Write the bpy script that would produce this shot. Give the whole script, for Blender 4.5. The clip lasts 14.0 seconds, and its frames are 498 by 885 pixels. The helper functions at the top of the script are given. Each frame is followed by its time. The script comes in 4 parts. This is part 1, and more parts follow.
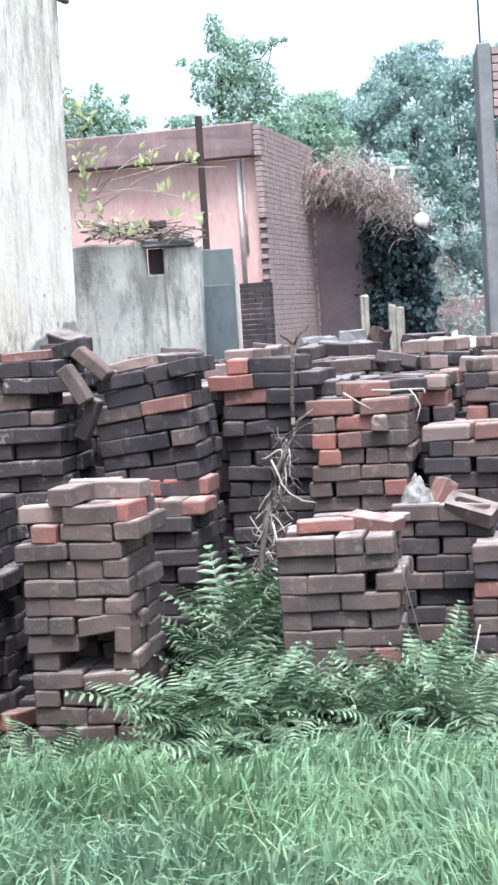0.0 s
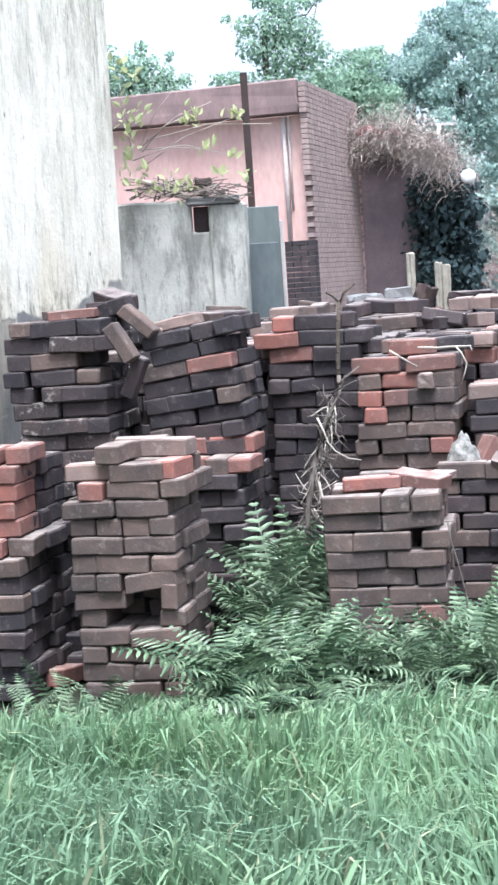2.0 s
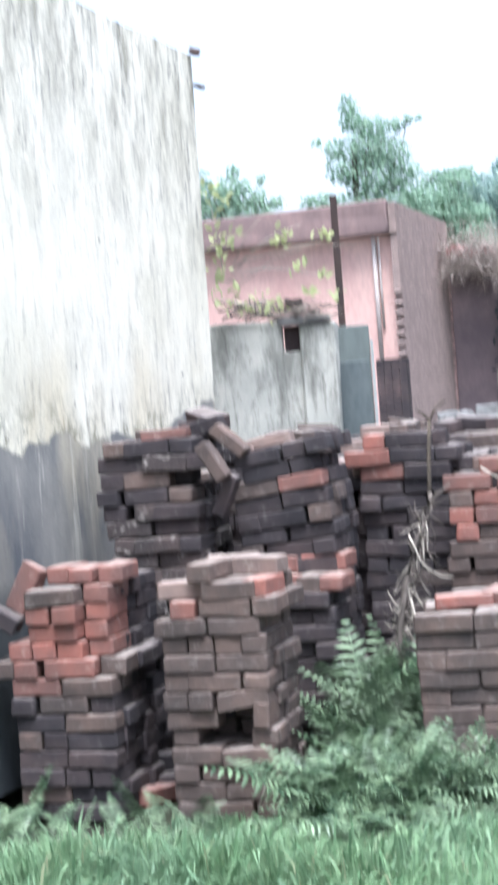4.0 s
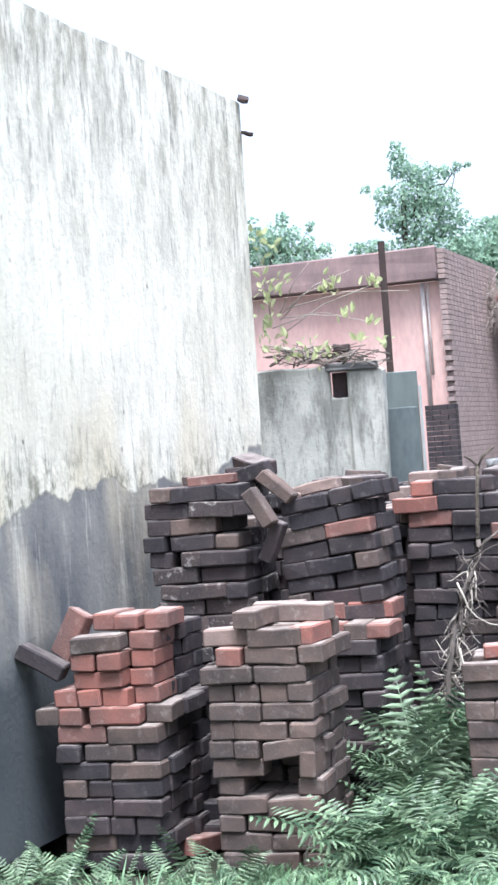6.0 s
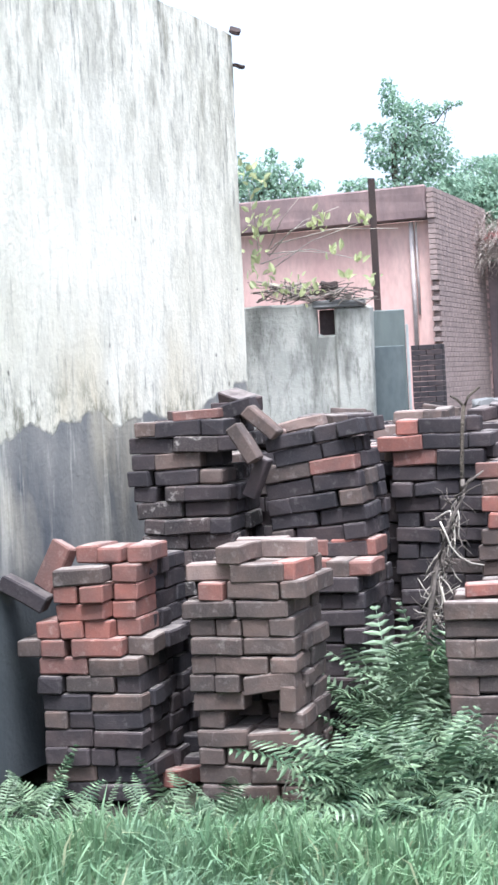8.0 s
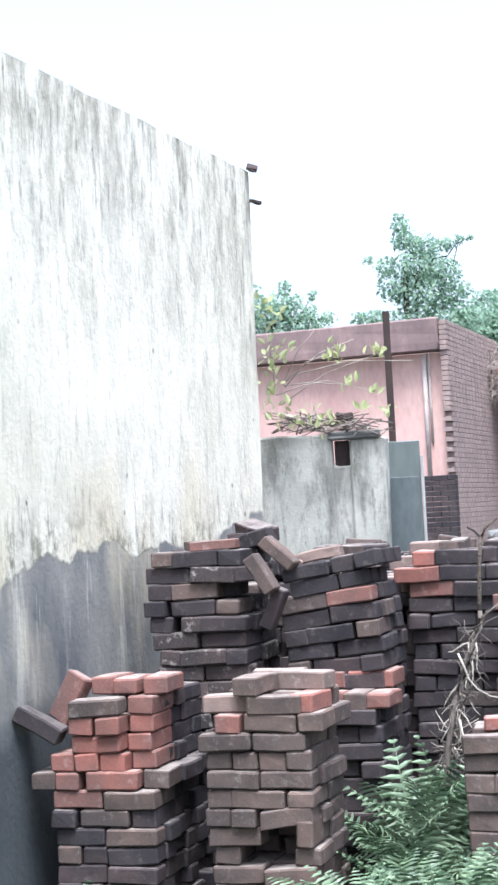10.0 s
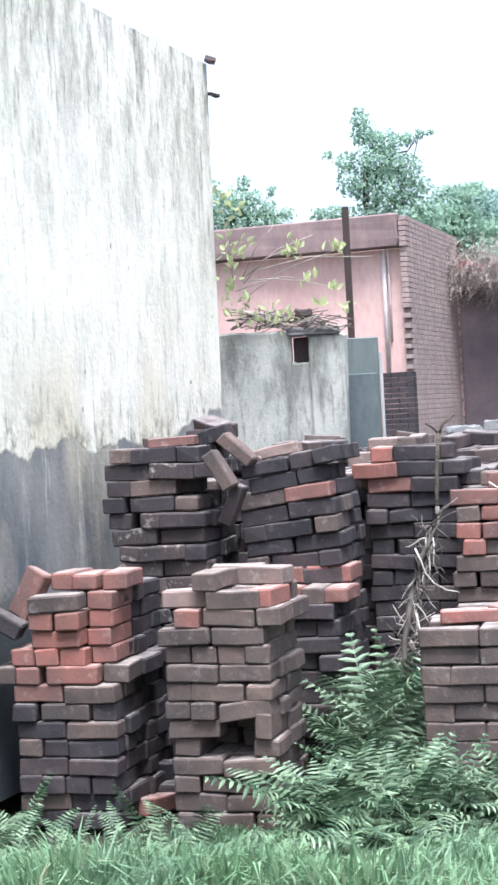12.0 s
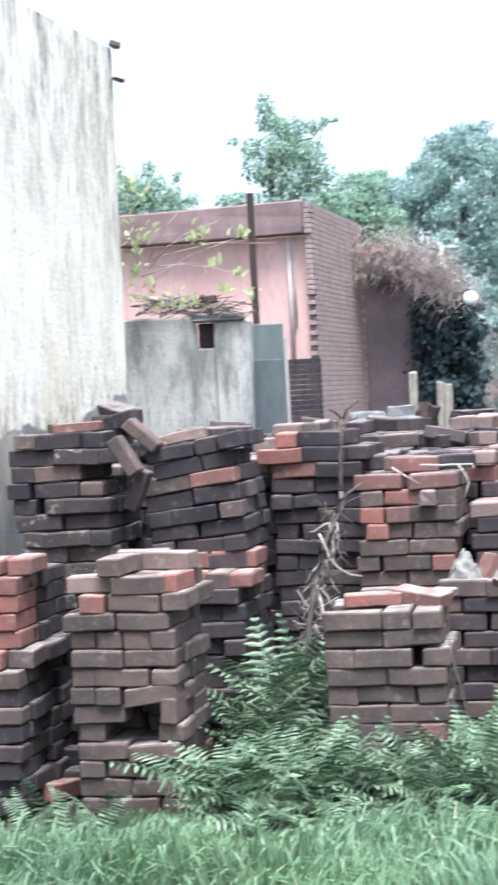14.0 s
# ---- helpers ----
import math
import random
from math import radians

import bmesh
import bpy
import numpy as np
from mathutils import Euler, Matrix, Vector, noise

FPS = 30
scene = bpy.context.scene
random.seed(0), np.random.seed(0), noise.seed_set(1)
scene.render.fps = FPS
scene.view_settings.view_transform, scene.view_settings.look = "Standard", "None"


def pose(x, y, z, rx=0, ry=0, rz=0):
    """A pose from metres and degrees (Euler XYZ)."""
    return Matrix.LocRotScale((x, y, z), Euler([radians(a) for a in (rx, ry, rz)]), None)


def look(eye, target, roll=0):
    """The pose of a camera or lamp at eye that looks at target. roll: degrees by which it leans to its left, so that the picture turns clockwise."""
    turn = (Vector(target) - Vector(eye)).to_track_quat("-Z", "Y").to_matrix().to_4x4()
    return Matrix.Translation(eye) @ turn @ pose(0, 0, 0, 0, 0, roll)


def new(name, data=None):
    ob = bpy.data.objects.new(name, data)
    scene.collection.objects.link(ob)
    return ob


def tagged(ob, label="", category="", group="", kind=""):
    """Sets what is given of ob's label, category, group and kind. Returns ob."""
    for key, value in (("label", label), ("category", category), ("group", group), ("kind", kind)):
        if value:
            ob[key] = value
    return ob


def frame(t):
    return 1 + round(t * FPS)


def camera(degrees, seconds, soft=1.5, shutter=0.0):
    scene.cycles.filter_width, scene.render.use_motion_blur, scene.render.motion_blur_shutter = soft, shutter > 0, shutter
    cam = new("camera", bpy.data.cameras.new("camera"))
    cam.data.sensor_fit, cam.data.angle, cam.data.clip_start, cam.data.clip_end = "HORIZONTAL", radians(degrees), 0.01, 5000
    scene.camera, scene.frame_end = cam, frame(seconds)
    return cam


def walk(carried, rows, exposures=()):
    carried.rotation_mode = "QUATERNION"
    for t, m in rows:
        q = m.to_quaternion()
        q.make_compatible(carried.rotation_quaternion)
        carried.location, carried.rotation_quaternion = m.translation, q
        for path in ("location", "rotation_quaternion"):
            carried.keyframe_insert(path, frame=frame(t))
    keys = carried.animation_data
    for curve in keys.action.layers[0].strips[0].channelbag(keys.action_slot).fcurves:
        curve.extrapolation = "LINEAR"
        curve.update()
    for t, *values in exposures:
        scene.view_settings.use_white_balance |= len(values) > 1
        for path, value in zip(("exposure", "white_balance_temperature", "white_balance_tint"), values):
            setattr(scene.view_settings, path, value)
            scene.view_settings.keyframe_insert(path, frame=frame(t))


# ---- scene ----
EYE = 1.65
cam = camera(17.90, 14.0, soft=2.8, shutter=0.5)
# seconds, yaw, pitch, lean, and the small sway of a hand-held camera
ROWS = [
    (0.0, -0.000, -4.615, 3.600, 0.000, 0.000, 0.000),
    (0.5, 0.472, -4.483, 3.513, -0.006, -0.005, 0.005),
    (1.0, 1.325, -5.394, 3.681, -0.007, -0.001, -0.001),
    (1.5, 1.581, -5.451, 3.865, -0.004, 0.005, -0.004),
    (2.0, 1.629, -5.992, 3.802, -0.003, -0.000, -0.006),
    (2.5, 2.080, -5.830, 3.971, 0.000, -0.004, -0.007),
    (3.0, 2.721, -5.614, 4.765, 0.006, -0.003, -0.010),
    (3.5, 3.888, -5.353, 4.567, 0.002, -0.000, -0.010),
    (3.6, 3.993, -4.757, 4.520, 0.003, -0.007, -0.009),
    (3.7, 4.341, -3.838, 4.473, 0.004, -0.014, -0.007),
    (3.8, 4.566, -3.300, 4.426, 0.005, -0.020, -0.006),
    (3.9, 4.794, -2.482, 4.379, 0.006, -0.027, -0.005),
    (4.0, 4.975, -1.489, 4.333, 0.007, -0.033, -0.004),
    (4.2, 5.569, 0.601, 3.982, 0.000, -0.031, -0.000),
    (6.3, 6.994, 0.097, 4.020, 0.015, 0.006, -0.007),
    (6.5, 7.152, -0.084, 3.805, 0.014, 0.022, -0.010),
    (7.0, 6.280, -1.058, 3.596, 0.016, 0.021, -0.024),
    (7.2, 5.907, -2.126, 3.177, 0.016, 0.003, -0.008),
    (9.3, 6.811, -0.019, 3.095, -0.013, 0.007, -0.019),
    (9.4, 6.910, 0.586, 2.963, -0.013, -0.003, -0.013),
    (9.5, 6.829, 1.434, 2.831, -0.012, -0.014, -0.008),
    (9.7, 6.609, 2.609, 2.891, -0.013, -0.014, -0.008),
    (10.0, 6.637, 2.721, 2.981, -0.014, -0.015, -0.007),
    (10.5, 6.762, 2.180, 2.917, -0.020, 0.004, -0.013),
    (11.0, 6.048, 0.413, 3.401, -0.014, 0.007, -0.013),
    (11.5, 5.417, -0.448, 3.193, -0.013, 0.004, -0.016),
    (12.0, 5.159, -1.083, 3.070, -0.012, -0.008, -0.010),
    (12.5, 4.751, -1.188, 2.781, -0.013, -0.007, -0.011),
    (13.0, 4.660, -1.508, 2.879, -0.017, -0.001, -0.013),
    (13.5, 3.739, -1.846, 3.116, -0.009, -0.007, -0.017),
    (13.7, 3.335, -2.209, 3.067, -0.009, -0.016, -0.015),
    (13.8, 2.944, -2.019, 3.042, -0.009, -0.020, -0.014),
    (14.0, 1.728, -1.755, 2.992, -0.009, -0.029, -0.013),
]
EXPOSURES = [(0.0, 1.57, 5650, 10.0), (14.0, 1.57, 5650, 10.0)]
walk(cam, [(t, pose(x, y, EYE + z, 90 + p, r, yaw)) for t, yaw, p, r, x, y, z in ROWS], EXPOSURES)

# ---- world and light: a bright, thinly overcast noon ----
SUN_EL, SUN_AZ = radians(70), radians(168)
world = bpy.data.worlds.new("sky")
scene.world = world
world.use_nodes = True
wn, wl = world.node_tree.nodes, world.node_tree.links
wn.clear()
sky = wn.new("ShaderNodeTexSky")
sky.sky_type, sky.sun_disc = "NISHITA", False
sky.sun_elevation, sky.sun_rotation = SUN_EL, SUN_AZ
sky.air_density, sky.dust_density, sky.ozone_density = 1.0, 4.0, 1.0
hsv = wn.new("ShaderNodeHueSaturation")
hsv.inputs["Saturation"].default_value = 0.42
back = wn.new("ShaderNodeBackground")
back.inputs["Strength"].default_value = 0.135
wout = wn.new("ShaderNodeOutputWorld")
wl.new(sky.outputs[0], hsv.inputs["Color"])
wl.new(hsv.outputs[0], back.inputs["Color"])
wl.new(back.outputs[0], wout.inputs[0])
sun_data = bpy.data.lights.new("sun", "SUN")
sun_data.energy, sun_data.angle, sun_data.color = 2.9, radians(26), (1.0, 0.97, 0.92)
sun = new("sun", sun_data)
sun_dir = Vector((math.sin(SUN_AZ) * math.cos(SUN_EL), math.cos(SUN_AZ) * math.cos(SUN_EL), math.sin(SUN_EL)))
sun.matrix_world = look(sun_dir * 60, (0, 0, 0))

# ---- materials ----
class Mat:
    """A node material with short helpers."""

    def __init__(self, name, rough=0.85, spec=0.3, metal=0.0):
        self.m = bpy.data.materials.new(name)
        self.m.use_nodes = True
        self.n, self.l = self.m.node_tree.nodes, self.m.node_tree.links
        self.b = self.n["Principled BSDF"]
        self.b.inputs["Roughness"].default_value = rough
        self.b.inputs["Specular IOR Level"].default_value = spec
        self.b.inputs["Metallic"].default_value = metal

    def node(self, kind, **inputs):
        nd = self.n.new(kind)
        for k, v in inputs.items():
            key = k.replace("_", " ")
            if hasattr(v, "is_linked"):
                self.l.new(v, nd.inputs[key])
            else:
                nd.inputs[key].default_value = v
        return nd

    def coords(self, scale=(1, 1, 1), world=False):
        src = self.n.new("ShaderNodeNewGeometry").outputs["Position"] if world else self.n.new("ShaderNodeTexCoord").outputs["Object"]
        mp = self.n.new("ShaderNodeMapping")
        mp.inputs["Scale"].default_value = scale
        self.l.new(src, mp.inputs["Vector"])
        return mp

    def noise(self, scale, detail=5, stretch=(1, 1, 1), world=True, rough=0.55, shift=None):
        mp = self.coords(stretch, world)
        if shift is not None:
            add = self.n.new("ShaderNodeVectorMath")
            add.operation = "ADD"
            mul = self.n.new("ShaderNodeMath")
            mul.operation = "MULTIPLY"
            mul.inputs[1].default_value = 37.0
            self.l.new(shift, mul.inputs[0])
            self.l.new(mp.outputs[0], add.inputs[0])
            self.l.new(mul.outputs[0], add.inputs[1])
            vec = add.outputs[0]
        else:
            vec = mp.outputs[0]
        nd = self.node("ShaderNodeTexNoise", Vector=vec, Scale=scale, Detail=detail, Roughness=rough)
        return nd.outputs["Fac"]

    def ramp(self, fac, stops):
        nd = self.n.new("ShaderNodeValToRGB")
        els = nd.color_ramp.elements
        while len(els) < len(stops):
            els.new(0.5)
        for e, (p, c) in zip(els, stops):
            e.position = p
            e.color = (c, c, c, 1) if isinstance(c, (int, float)) else (*c, 1)
        self.l.new(fac, nd.inputs[0])
        return nd.outputs[0]

    def mix(self, fac, a, b, mode="MIX"):
        nd = self.n.new("ShaderNodeMix")
        nd.data_type, nd.blend_type = "RGBA", mode
        for sock, v in ((nd.inputs[0], fac), (nd.inputs[6], a), (nd.inputs[7], b)):
            if hasattr(v, "is_linked"):
                self.l.new(v, sock)
            elif isinstance(v, (int, float)):
                sock.default_value = v
            else:
                sock.default_value = (*v, 1)
        return nd.outputs[2]

    def rand(self):
        return self.n.new("ShaderNodeObjectInfo").outputs["Random"]

    def island(self):
        return self.n.new("ShaderNodeNewGeometry").outputs["Random Per Island"]

    def height(self):
        sep = self.n.new("ShaderNodeSeparateXYZ")
        self.l.new(self.n.new("ShaderNodeNewGeometry").outputs["Position"], sep.inputs[0])
        return sep.outputs["Z"]

    def remap(self, v, a, b, c=0.0, d=1.0):
        nd = self.n.new("ShaderNodeMapRange")
        self.l.new(v, nd.inputs["Value"])
        for k, x in (("From Min", a), ("From Max", b), ("To Min", c), ("To Max", d)):
            nd.inputs[k].default_value = x
        return nd.outputs[0]

    def math(self, op, a, b):
        nd = self.n.new("ShaderNodeMath")
        nd.operation = op
        for sock, v in zip(nd.inputs, (a, b)):
            if hasattr(v, "is_linked"):
                self.l.new(v, sock)
            else:
                sock.default_value = v
        return nd.outputs[0]

    def color(self, c):
        if hasattr(c, "is_linked"):
            self.l.new(c, self.b.inputs["Base Color"])
        else:
            self.b.inputs["Base Color"].default_value = (*c, 1)
        return self

    def bump(self, h, strength=0.4, dist=0.01):
        nd = self.node("ShaderNodeBump", Height=h, Strength=strength, Distance=dist)
        self.l.new(nd.outputs[0], self.b.inputs["Normal"])
        return self.m


def brick_material(name, a, b, stain, stain_amount, dust_toplight=(0.30, 0.265, 0.24), bloom=0.4):
    """Fired clay: tone by brick, blotches, sooty stains, a dusty bloom, fine pitting, and upper faces paled for
    overhead light.
    """
    m = Mat(name, 0.93, 0.15)
    r = m.rand()
    base = m.mix(r, a, b)
    blotch = m.noise(9, 4, shift=r)
    base = m.mix(m.ramp(blotch, [(0.38, 0.0), (0.62, 1.0)]), base, m.mix(0.45, base, stain))
    soot = m.noise(3.2, 6, rough=0.65)
    base = m.mix(m.math("MULTIPLY", m.ramp(soot, [(0.42, 0.0), (0.62, 1.0)]), stain_amount), base, stain)
    grain = m.noise(140, 3, shift=r)
    base = m.mix(m.math("MULTIPLY", m.ramp(grain, [(0.45, 0.0), (0.75, 1.0)]), 0.10), base, dust_toplight)
    pale = m.noise(21, 5, shift=r, rough=0.7)
    base = m.mix(m.math("MULTIPLY", m.ramp(pale, [(0.56, 0.0), (0.72, 1.0)]), bloom), base, dust_toplight)
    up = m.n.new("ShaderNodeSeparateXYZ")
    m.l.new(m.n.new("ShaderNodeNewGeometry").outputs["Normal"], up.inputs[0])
    toplight = m.math("MULTIPLY", m.remap(up.outputs["Z"], 0.75, 0.97), m.remap(m.noise(13, 4, shift=r), 0.3, 0.6, 0.1, 0.6))
    base = m.mix(toplight, base, m.mix(0.5, dust_toplight, (0.42, 0.37, 0.34)))  # dusty tone on upper faces, put into the colour for overhead light
    m.color(base)
    return m.bump(m.math("ADD", m.noise(60, 5, shift=r), m.math("MULTIPLY", grain, 0.4)), 0.3, 0.007)


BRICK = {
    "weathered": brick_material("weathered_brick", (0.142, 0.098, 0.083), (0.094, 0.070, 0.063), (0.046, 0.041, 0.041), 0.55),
    # soot on the back rows; also stands for shade in two front stacks
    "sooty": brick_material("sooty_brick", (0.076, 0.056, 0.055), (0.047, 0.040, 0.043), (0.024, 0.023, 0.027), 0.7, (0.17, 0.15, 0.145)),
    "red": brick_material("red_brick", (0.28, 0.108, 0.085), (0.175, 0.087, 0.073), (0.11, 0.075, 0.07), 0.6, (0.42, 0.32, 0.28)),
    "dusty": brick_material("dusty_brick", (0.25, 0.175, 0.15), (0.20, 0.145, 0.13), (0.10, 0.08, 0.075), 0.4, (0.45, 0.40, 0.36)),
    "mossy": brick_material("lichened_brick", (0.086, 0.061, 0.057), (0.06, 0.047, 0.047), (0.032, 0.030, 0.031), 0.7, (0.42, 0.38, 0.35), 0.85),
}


def plain(name, c1, c2, scale=6, rough=0.8, bump=0.3, dist=0.01, metal=0.0, spec=0.3, detail=6, stretch=(1, 1, 1)):
    m = Mat(name, rough, spec, metal)
    n1 = m.noise(scale, detail, stretch, rough=0.6)
    n2 = m.noise(scale * 9, 4, stretch)
    c = m.mix(m.ramp(n1, [(0.35, 0.0), (0.65, 1.0)]), c1, c2)
    c = m.mix(m.math("MULTIPLY", m.ramp(n2, [(0.4, 0.0), (0.7, 1.0)]), 0.35), c, tuple(0.55 * v for v in c1))
    m.color(c)
    return m.bump(n2, bump, dist)


def whitewash():
    """Limewash, freckled and streaked with algae below the coping, stained cream low down, and bare grey render where it has flaked off."""
    m = Mat("limewashed_render", 0.9, 0.2)
    z = m.height()
    warp = m.noise(2.0, 3)
    runs = m.noise(7.0, 8, (1, 1, 0.34), rough=0.76)
    fine = m.noise(19, 8, (1, 1, 0.2), rough=0.8)
    broad = m.noise(0.9, 5, (1, 1, 0.7))
    patch = m.noise(5, 7, rough=0.7)
    c = m.mix(m.ramp(broad, [(0.38, 0.0), (0.66, 1.0)]), (0.82, 0.78, 0.68), (0.68, 0.64, 0.535))
    c = m.mix(m.math("MULTIPLY", m.ramp(patch, [(0.5, 0.0), (0.7, 1.0)]), 0.35), c, (0.60, 0.585, 0.53))
    top = m.remap(m.math("ADD", z, m.math("MULTIPLY", broad, 2.4)), 3.5, 5.0)
    low = m.remap(m.math("ADD", z, m.math("MULTIPLY", warp, 0.9)), 2.75, 1.95)
    amount = m.math("ADD", m.math("MULTIPLY", top, 0.85), m.math("ADD", m.math("MULTIPLY", low, 0.25), 0.14))
    c = m.mix(m.math("MULTIPLY", m.ramp(runs, [(0.44, 0.0), (0.62, 1.0)]), amount), c, (0.29, 0.27, 0.215))
    amount2 = m.math("ADD", m.math("MULTIPLY", top, 0.75), m.math("ADD", m.math("MULTIPLY", low, 0.5), 0.26))
    c = m.mix(m.math("MULTIPLY", m.ramp(fine, [(0.53, 0.0), (0.64, 1.0)]), amount2), c, (0.17, 0.165, 0.145))
    yellow = m.math("MULTIPLY", m.ramp(m.noise(1.5, 5, (1, 1, 0.4)), [(0.44, 0.0), (0.66, 1.0)]), m.remap(z, 2.5, 1.5))
    c = m.mix(m.math("MULTIPLY", yellow, 0.8), c, (0.56, 0.47, 0.31))
    spots = m.node("ShaderNodeTexVoronoi", Vector=m.coords((1, 1, 0.8), True).outputs[0], Scale=8.0)
    speck = m.math("MULTIPLY", m.ramp(spots.outputs["Distance"], [(0.06, 1.0), (0.11, 0.0)]), m.ramp(m.noise(2.6, 3), [(0.46, 0.0), (0.56, 1.0)]))
    c = m.mix(m.math("MULTIPLY", m.math("MULTIPLY", speck, m.remap(z, 2.9, 2.4)), 0.8), c, (0.07, 0.065, 0.06))
    mould = m.math("MULTIPLY", m.ramp(m.noise(11, 8, (1, 1, 0.6), rough=0.75), [(0.48, 0.0), (0.62, 1.0)]), m.remap(m.math("ADD", z, m.math("MULTIPLY", runs, 0.35)), 1.98, 1.72))
    c = m.mix(m.math("MULTIPLY", mould, 0.8), c, (0.14, 0.135, 0.095))
    # the flaked edge climbs towards the far corner
    sep = m.n.new("ShaderNodeSeparateXYZ")
    m.l.new(m.n.new("ShaderNodeNewGeometry").outputs["Position"], sep.inputs[0])
    rise = m.remap(sep.outputs["Y"], 6.6, 7.6, 0.0, 0.15)
    edge = m.math("ADD", m.math("SUBTRACT", z, rise), m.math("ADD", m.math("MULTIPLY", m.noise(1.5, 3), 0.5), m.math("MULTIPLY", m.noise(9, 6, rough=0.65), 0.10)))
    bare = m.remap(edge, 1.705, 1.685)
    grey = m.mix(m.ramp(m.noise(2.6, 6, (1, 1, 0.5)), [(0.38, 0.0), (0.66, 1.0)]), (0.26, 0.25, 0.235), (0.11, 0.115, 0.125))
    drip = m.ramp(m.noise(8, 6, (1, 1, 0.10), rough=0.65), [(0.55, 0.0), (0.66, 1.0)])
    grey = m.mix(m.math("MULTIPLY", drip, m.remap(z, 0.8, 1.3, 0.1, 0.85)), grey, (0.60, 0.57, 0.50))
    cream = m.ramp(m.noise(1.9, 5, (1, 1, 0.3)), [(0.52, 0.0), (0.66, 1.0)])
    grey = m.mix(m.math("MULTIPLY", cream, m.remap(z, 0.75, 1.25, 0.0, 0.75)), grey, (0.52, 0.46, 0.35))
    foot_edge = m.math("ADD", z, m.math("ADD", m.math("MULTIPLY", m.noise(1.3, 5), 0.9), m.math("MULTIPLY", m.noise(7, 5, (1, 1, 0.4)), 0.25)))
    grey = m.mix(m.remap(foot_edge, 1.42, 1.22, 0.0, 0.85), grey, (0.05, 0.058, 0.066))  # darker towards the foot, with an uneven edge
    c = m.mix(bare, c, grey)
    m.color(c)
    h = m.math("ADD", m.noise(35, 5), m.math("MULTIPLY", patch, 1.2))
    return m.bump(m.math("SUBTRACT", h, m.math("MULTIPLY", bare, 0.5)), 0.35, 0.012)


def stained_render():
    """Low boundary wall: pale cement under dark vertical runs of algae."""
    m = Mat("stained_cement_render", 0.92, 0.2)
    runs = m.noise(5.0, 7, (1, 1, 0.3), rough=0.7)
    fine = m.noise(17, 8, (1, 1, 0.22), rough=0.78)
    blot = m.noise(3.0, 5, rough=0.6)
    c = m.mix(m.ramp(blot, [(0.36, 0.0), (0.64, 1.0)]), (0.50, 0.49, 0.44), (0.33, 0.33, 0.30))
    c = m.mix(m.math("MULTIPLY", m.ramp(runs, [(0.48, 0.0), (0.62, 1.0)]), 0.75), c, (0.15, 0.15, 0.135))
    c = m.mix(m.math("MULTIPLY", m.ramp(fine, [(0.54, 0.0), (0.66, 1.0)]), 0.7), c, (0.09, 0.09, 0.075))
    m.color(c)
    return m.bump(m.noise(40, 5), 0.4, 0.012)


def foliage(name, a, b, tip, rough=0.55, back=0.25):
    """Leaves that differ one by one, with some light passing through."""
    m = Mat(name, rough, 0.35)
    c = m.mix(m.island(), a, b)
    c = m.mix(m.math("MULTIPLY", m.ramp(m.noise(2.5, 3), [(0.45, 0.0), (0.7, 1.0)]), 0.6), c, tip)
    m.color(c)
    tr = m.n.new("ShaderNodeBsdfTranslucent")
    m.l.new(c, tr.inputs[0])
    sh = m.n.new("ShaderNodeMixShader")
    sh.inputs[0].default_value = back
    m.l.new(m.b.outputs[0], sh.inputs[1])
    m.l.new(tr.outputs[0], sh.inputs[2])
    m.l.new(sh.outputs[0], m.n["Material Output"].inputs[0])
    return m.m


def grass_material():
    m = Mat("grass_blades", 0.5, 0.35)
    r = m.island()
    c = m.mix(r, (0.115, 0.215, 0.105), (0.25, 0.36, 0.205))
    patch = m.noise(1.6, 4)
    c = m.mix(m.math("MULTIPLY", m.ramp(patch, [(0.42, 0.0), (0.62, 1.0)]), 0.6), c, (0.18, 0.27, 0.19))
    dry = m.ramp(r, [(0.955, 0.0), (0.985, 1.0)])
    c = m.mix(m.math("MULTIPLY", dry, 0.8), c, (0.42, 0.42, 0.27))
    m.color(c)
    tr = m.n.new("ShaderNodeBsdfTranslucent")
    m.l.new(c, tr.inputs[0])
    sh = m.n.new("ShaderNodeMixShader")
    sh.inputs[0].default_value = 0.3
    m.l.new(m.b.outputs[0], sh.inputs[1])
    m.l.new(tr.outputs[0], sh.inputs[2])
    m.l.new(sh.outputs[0], m.n["Material Output"].inputs[0])
    return m.m


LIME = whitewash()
FENCE = stained_render()
SOIL = plain("damp_soil", (0.022, 0.022, 0.017), (0.034, 0.04, 0.022), 3, 0.95, 0.8, 0.03)
PINK = plain("pink_limewash", (0.68, 0.46, 0.405), (0.56, 0.35, 0.315), 1.6, 0.85, 0.3, 0.01, stretch=(1, 1, 0.4))
PARAPET = plain("weathered_red_render", (0.27, 0.185, 0.175), (0.15, 0.11, 0.108), 2.6, 0.9, 0.4, 0.01, stretch=(1, 1, 0.5))
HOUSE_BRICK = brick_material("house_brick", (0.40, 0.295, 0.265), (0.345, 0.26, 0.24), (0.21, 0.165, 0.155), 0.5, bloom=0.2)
MORTAR = plain("grey_mortar", (0.25, 0.19, 0.175), (0.2, 0.155, 0.145), 5, 0.95)
HUT = plain("soot_dark_mud_wall", (0.25, 0.195, 0.20), (0.18, 0.145, 0.155), 2, 0.95)
SHEET = plain("painted_sheet_metal", (0.105, 0.125, 0.12), (0.145, 0.165, 0.158), 2.5, 0.55, 0.15, 0.005, stretch=(1, 1, 0.3))
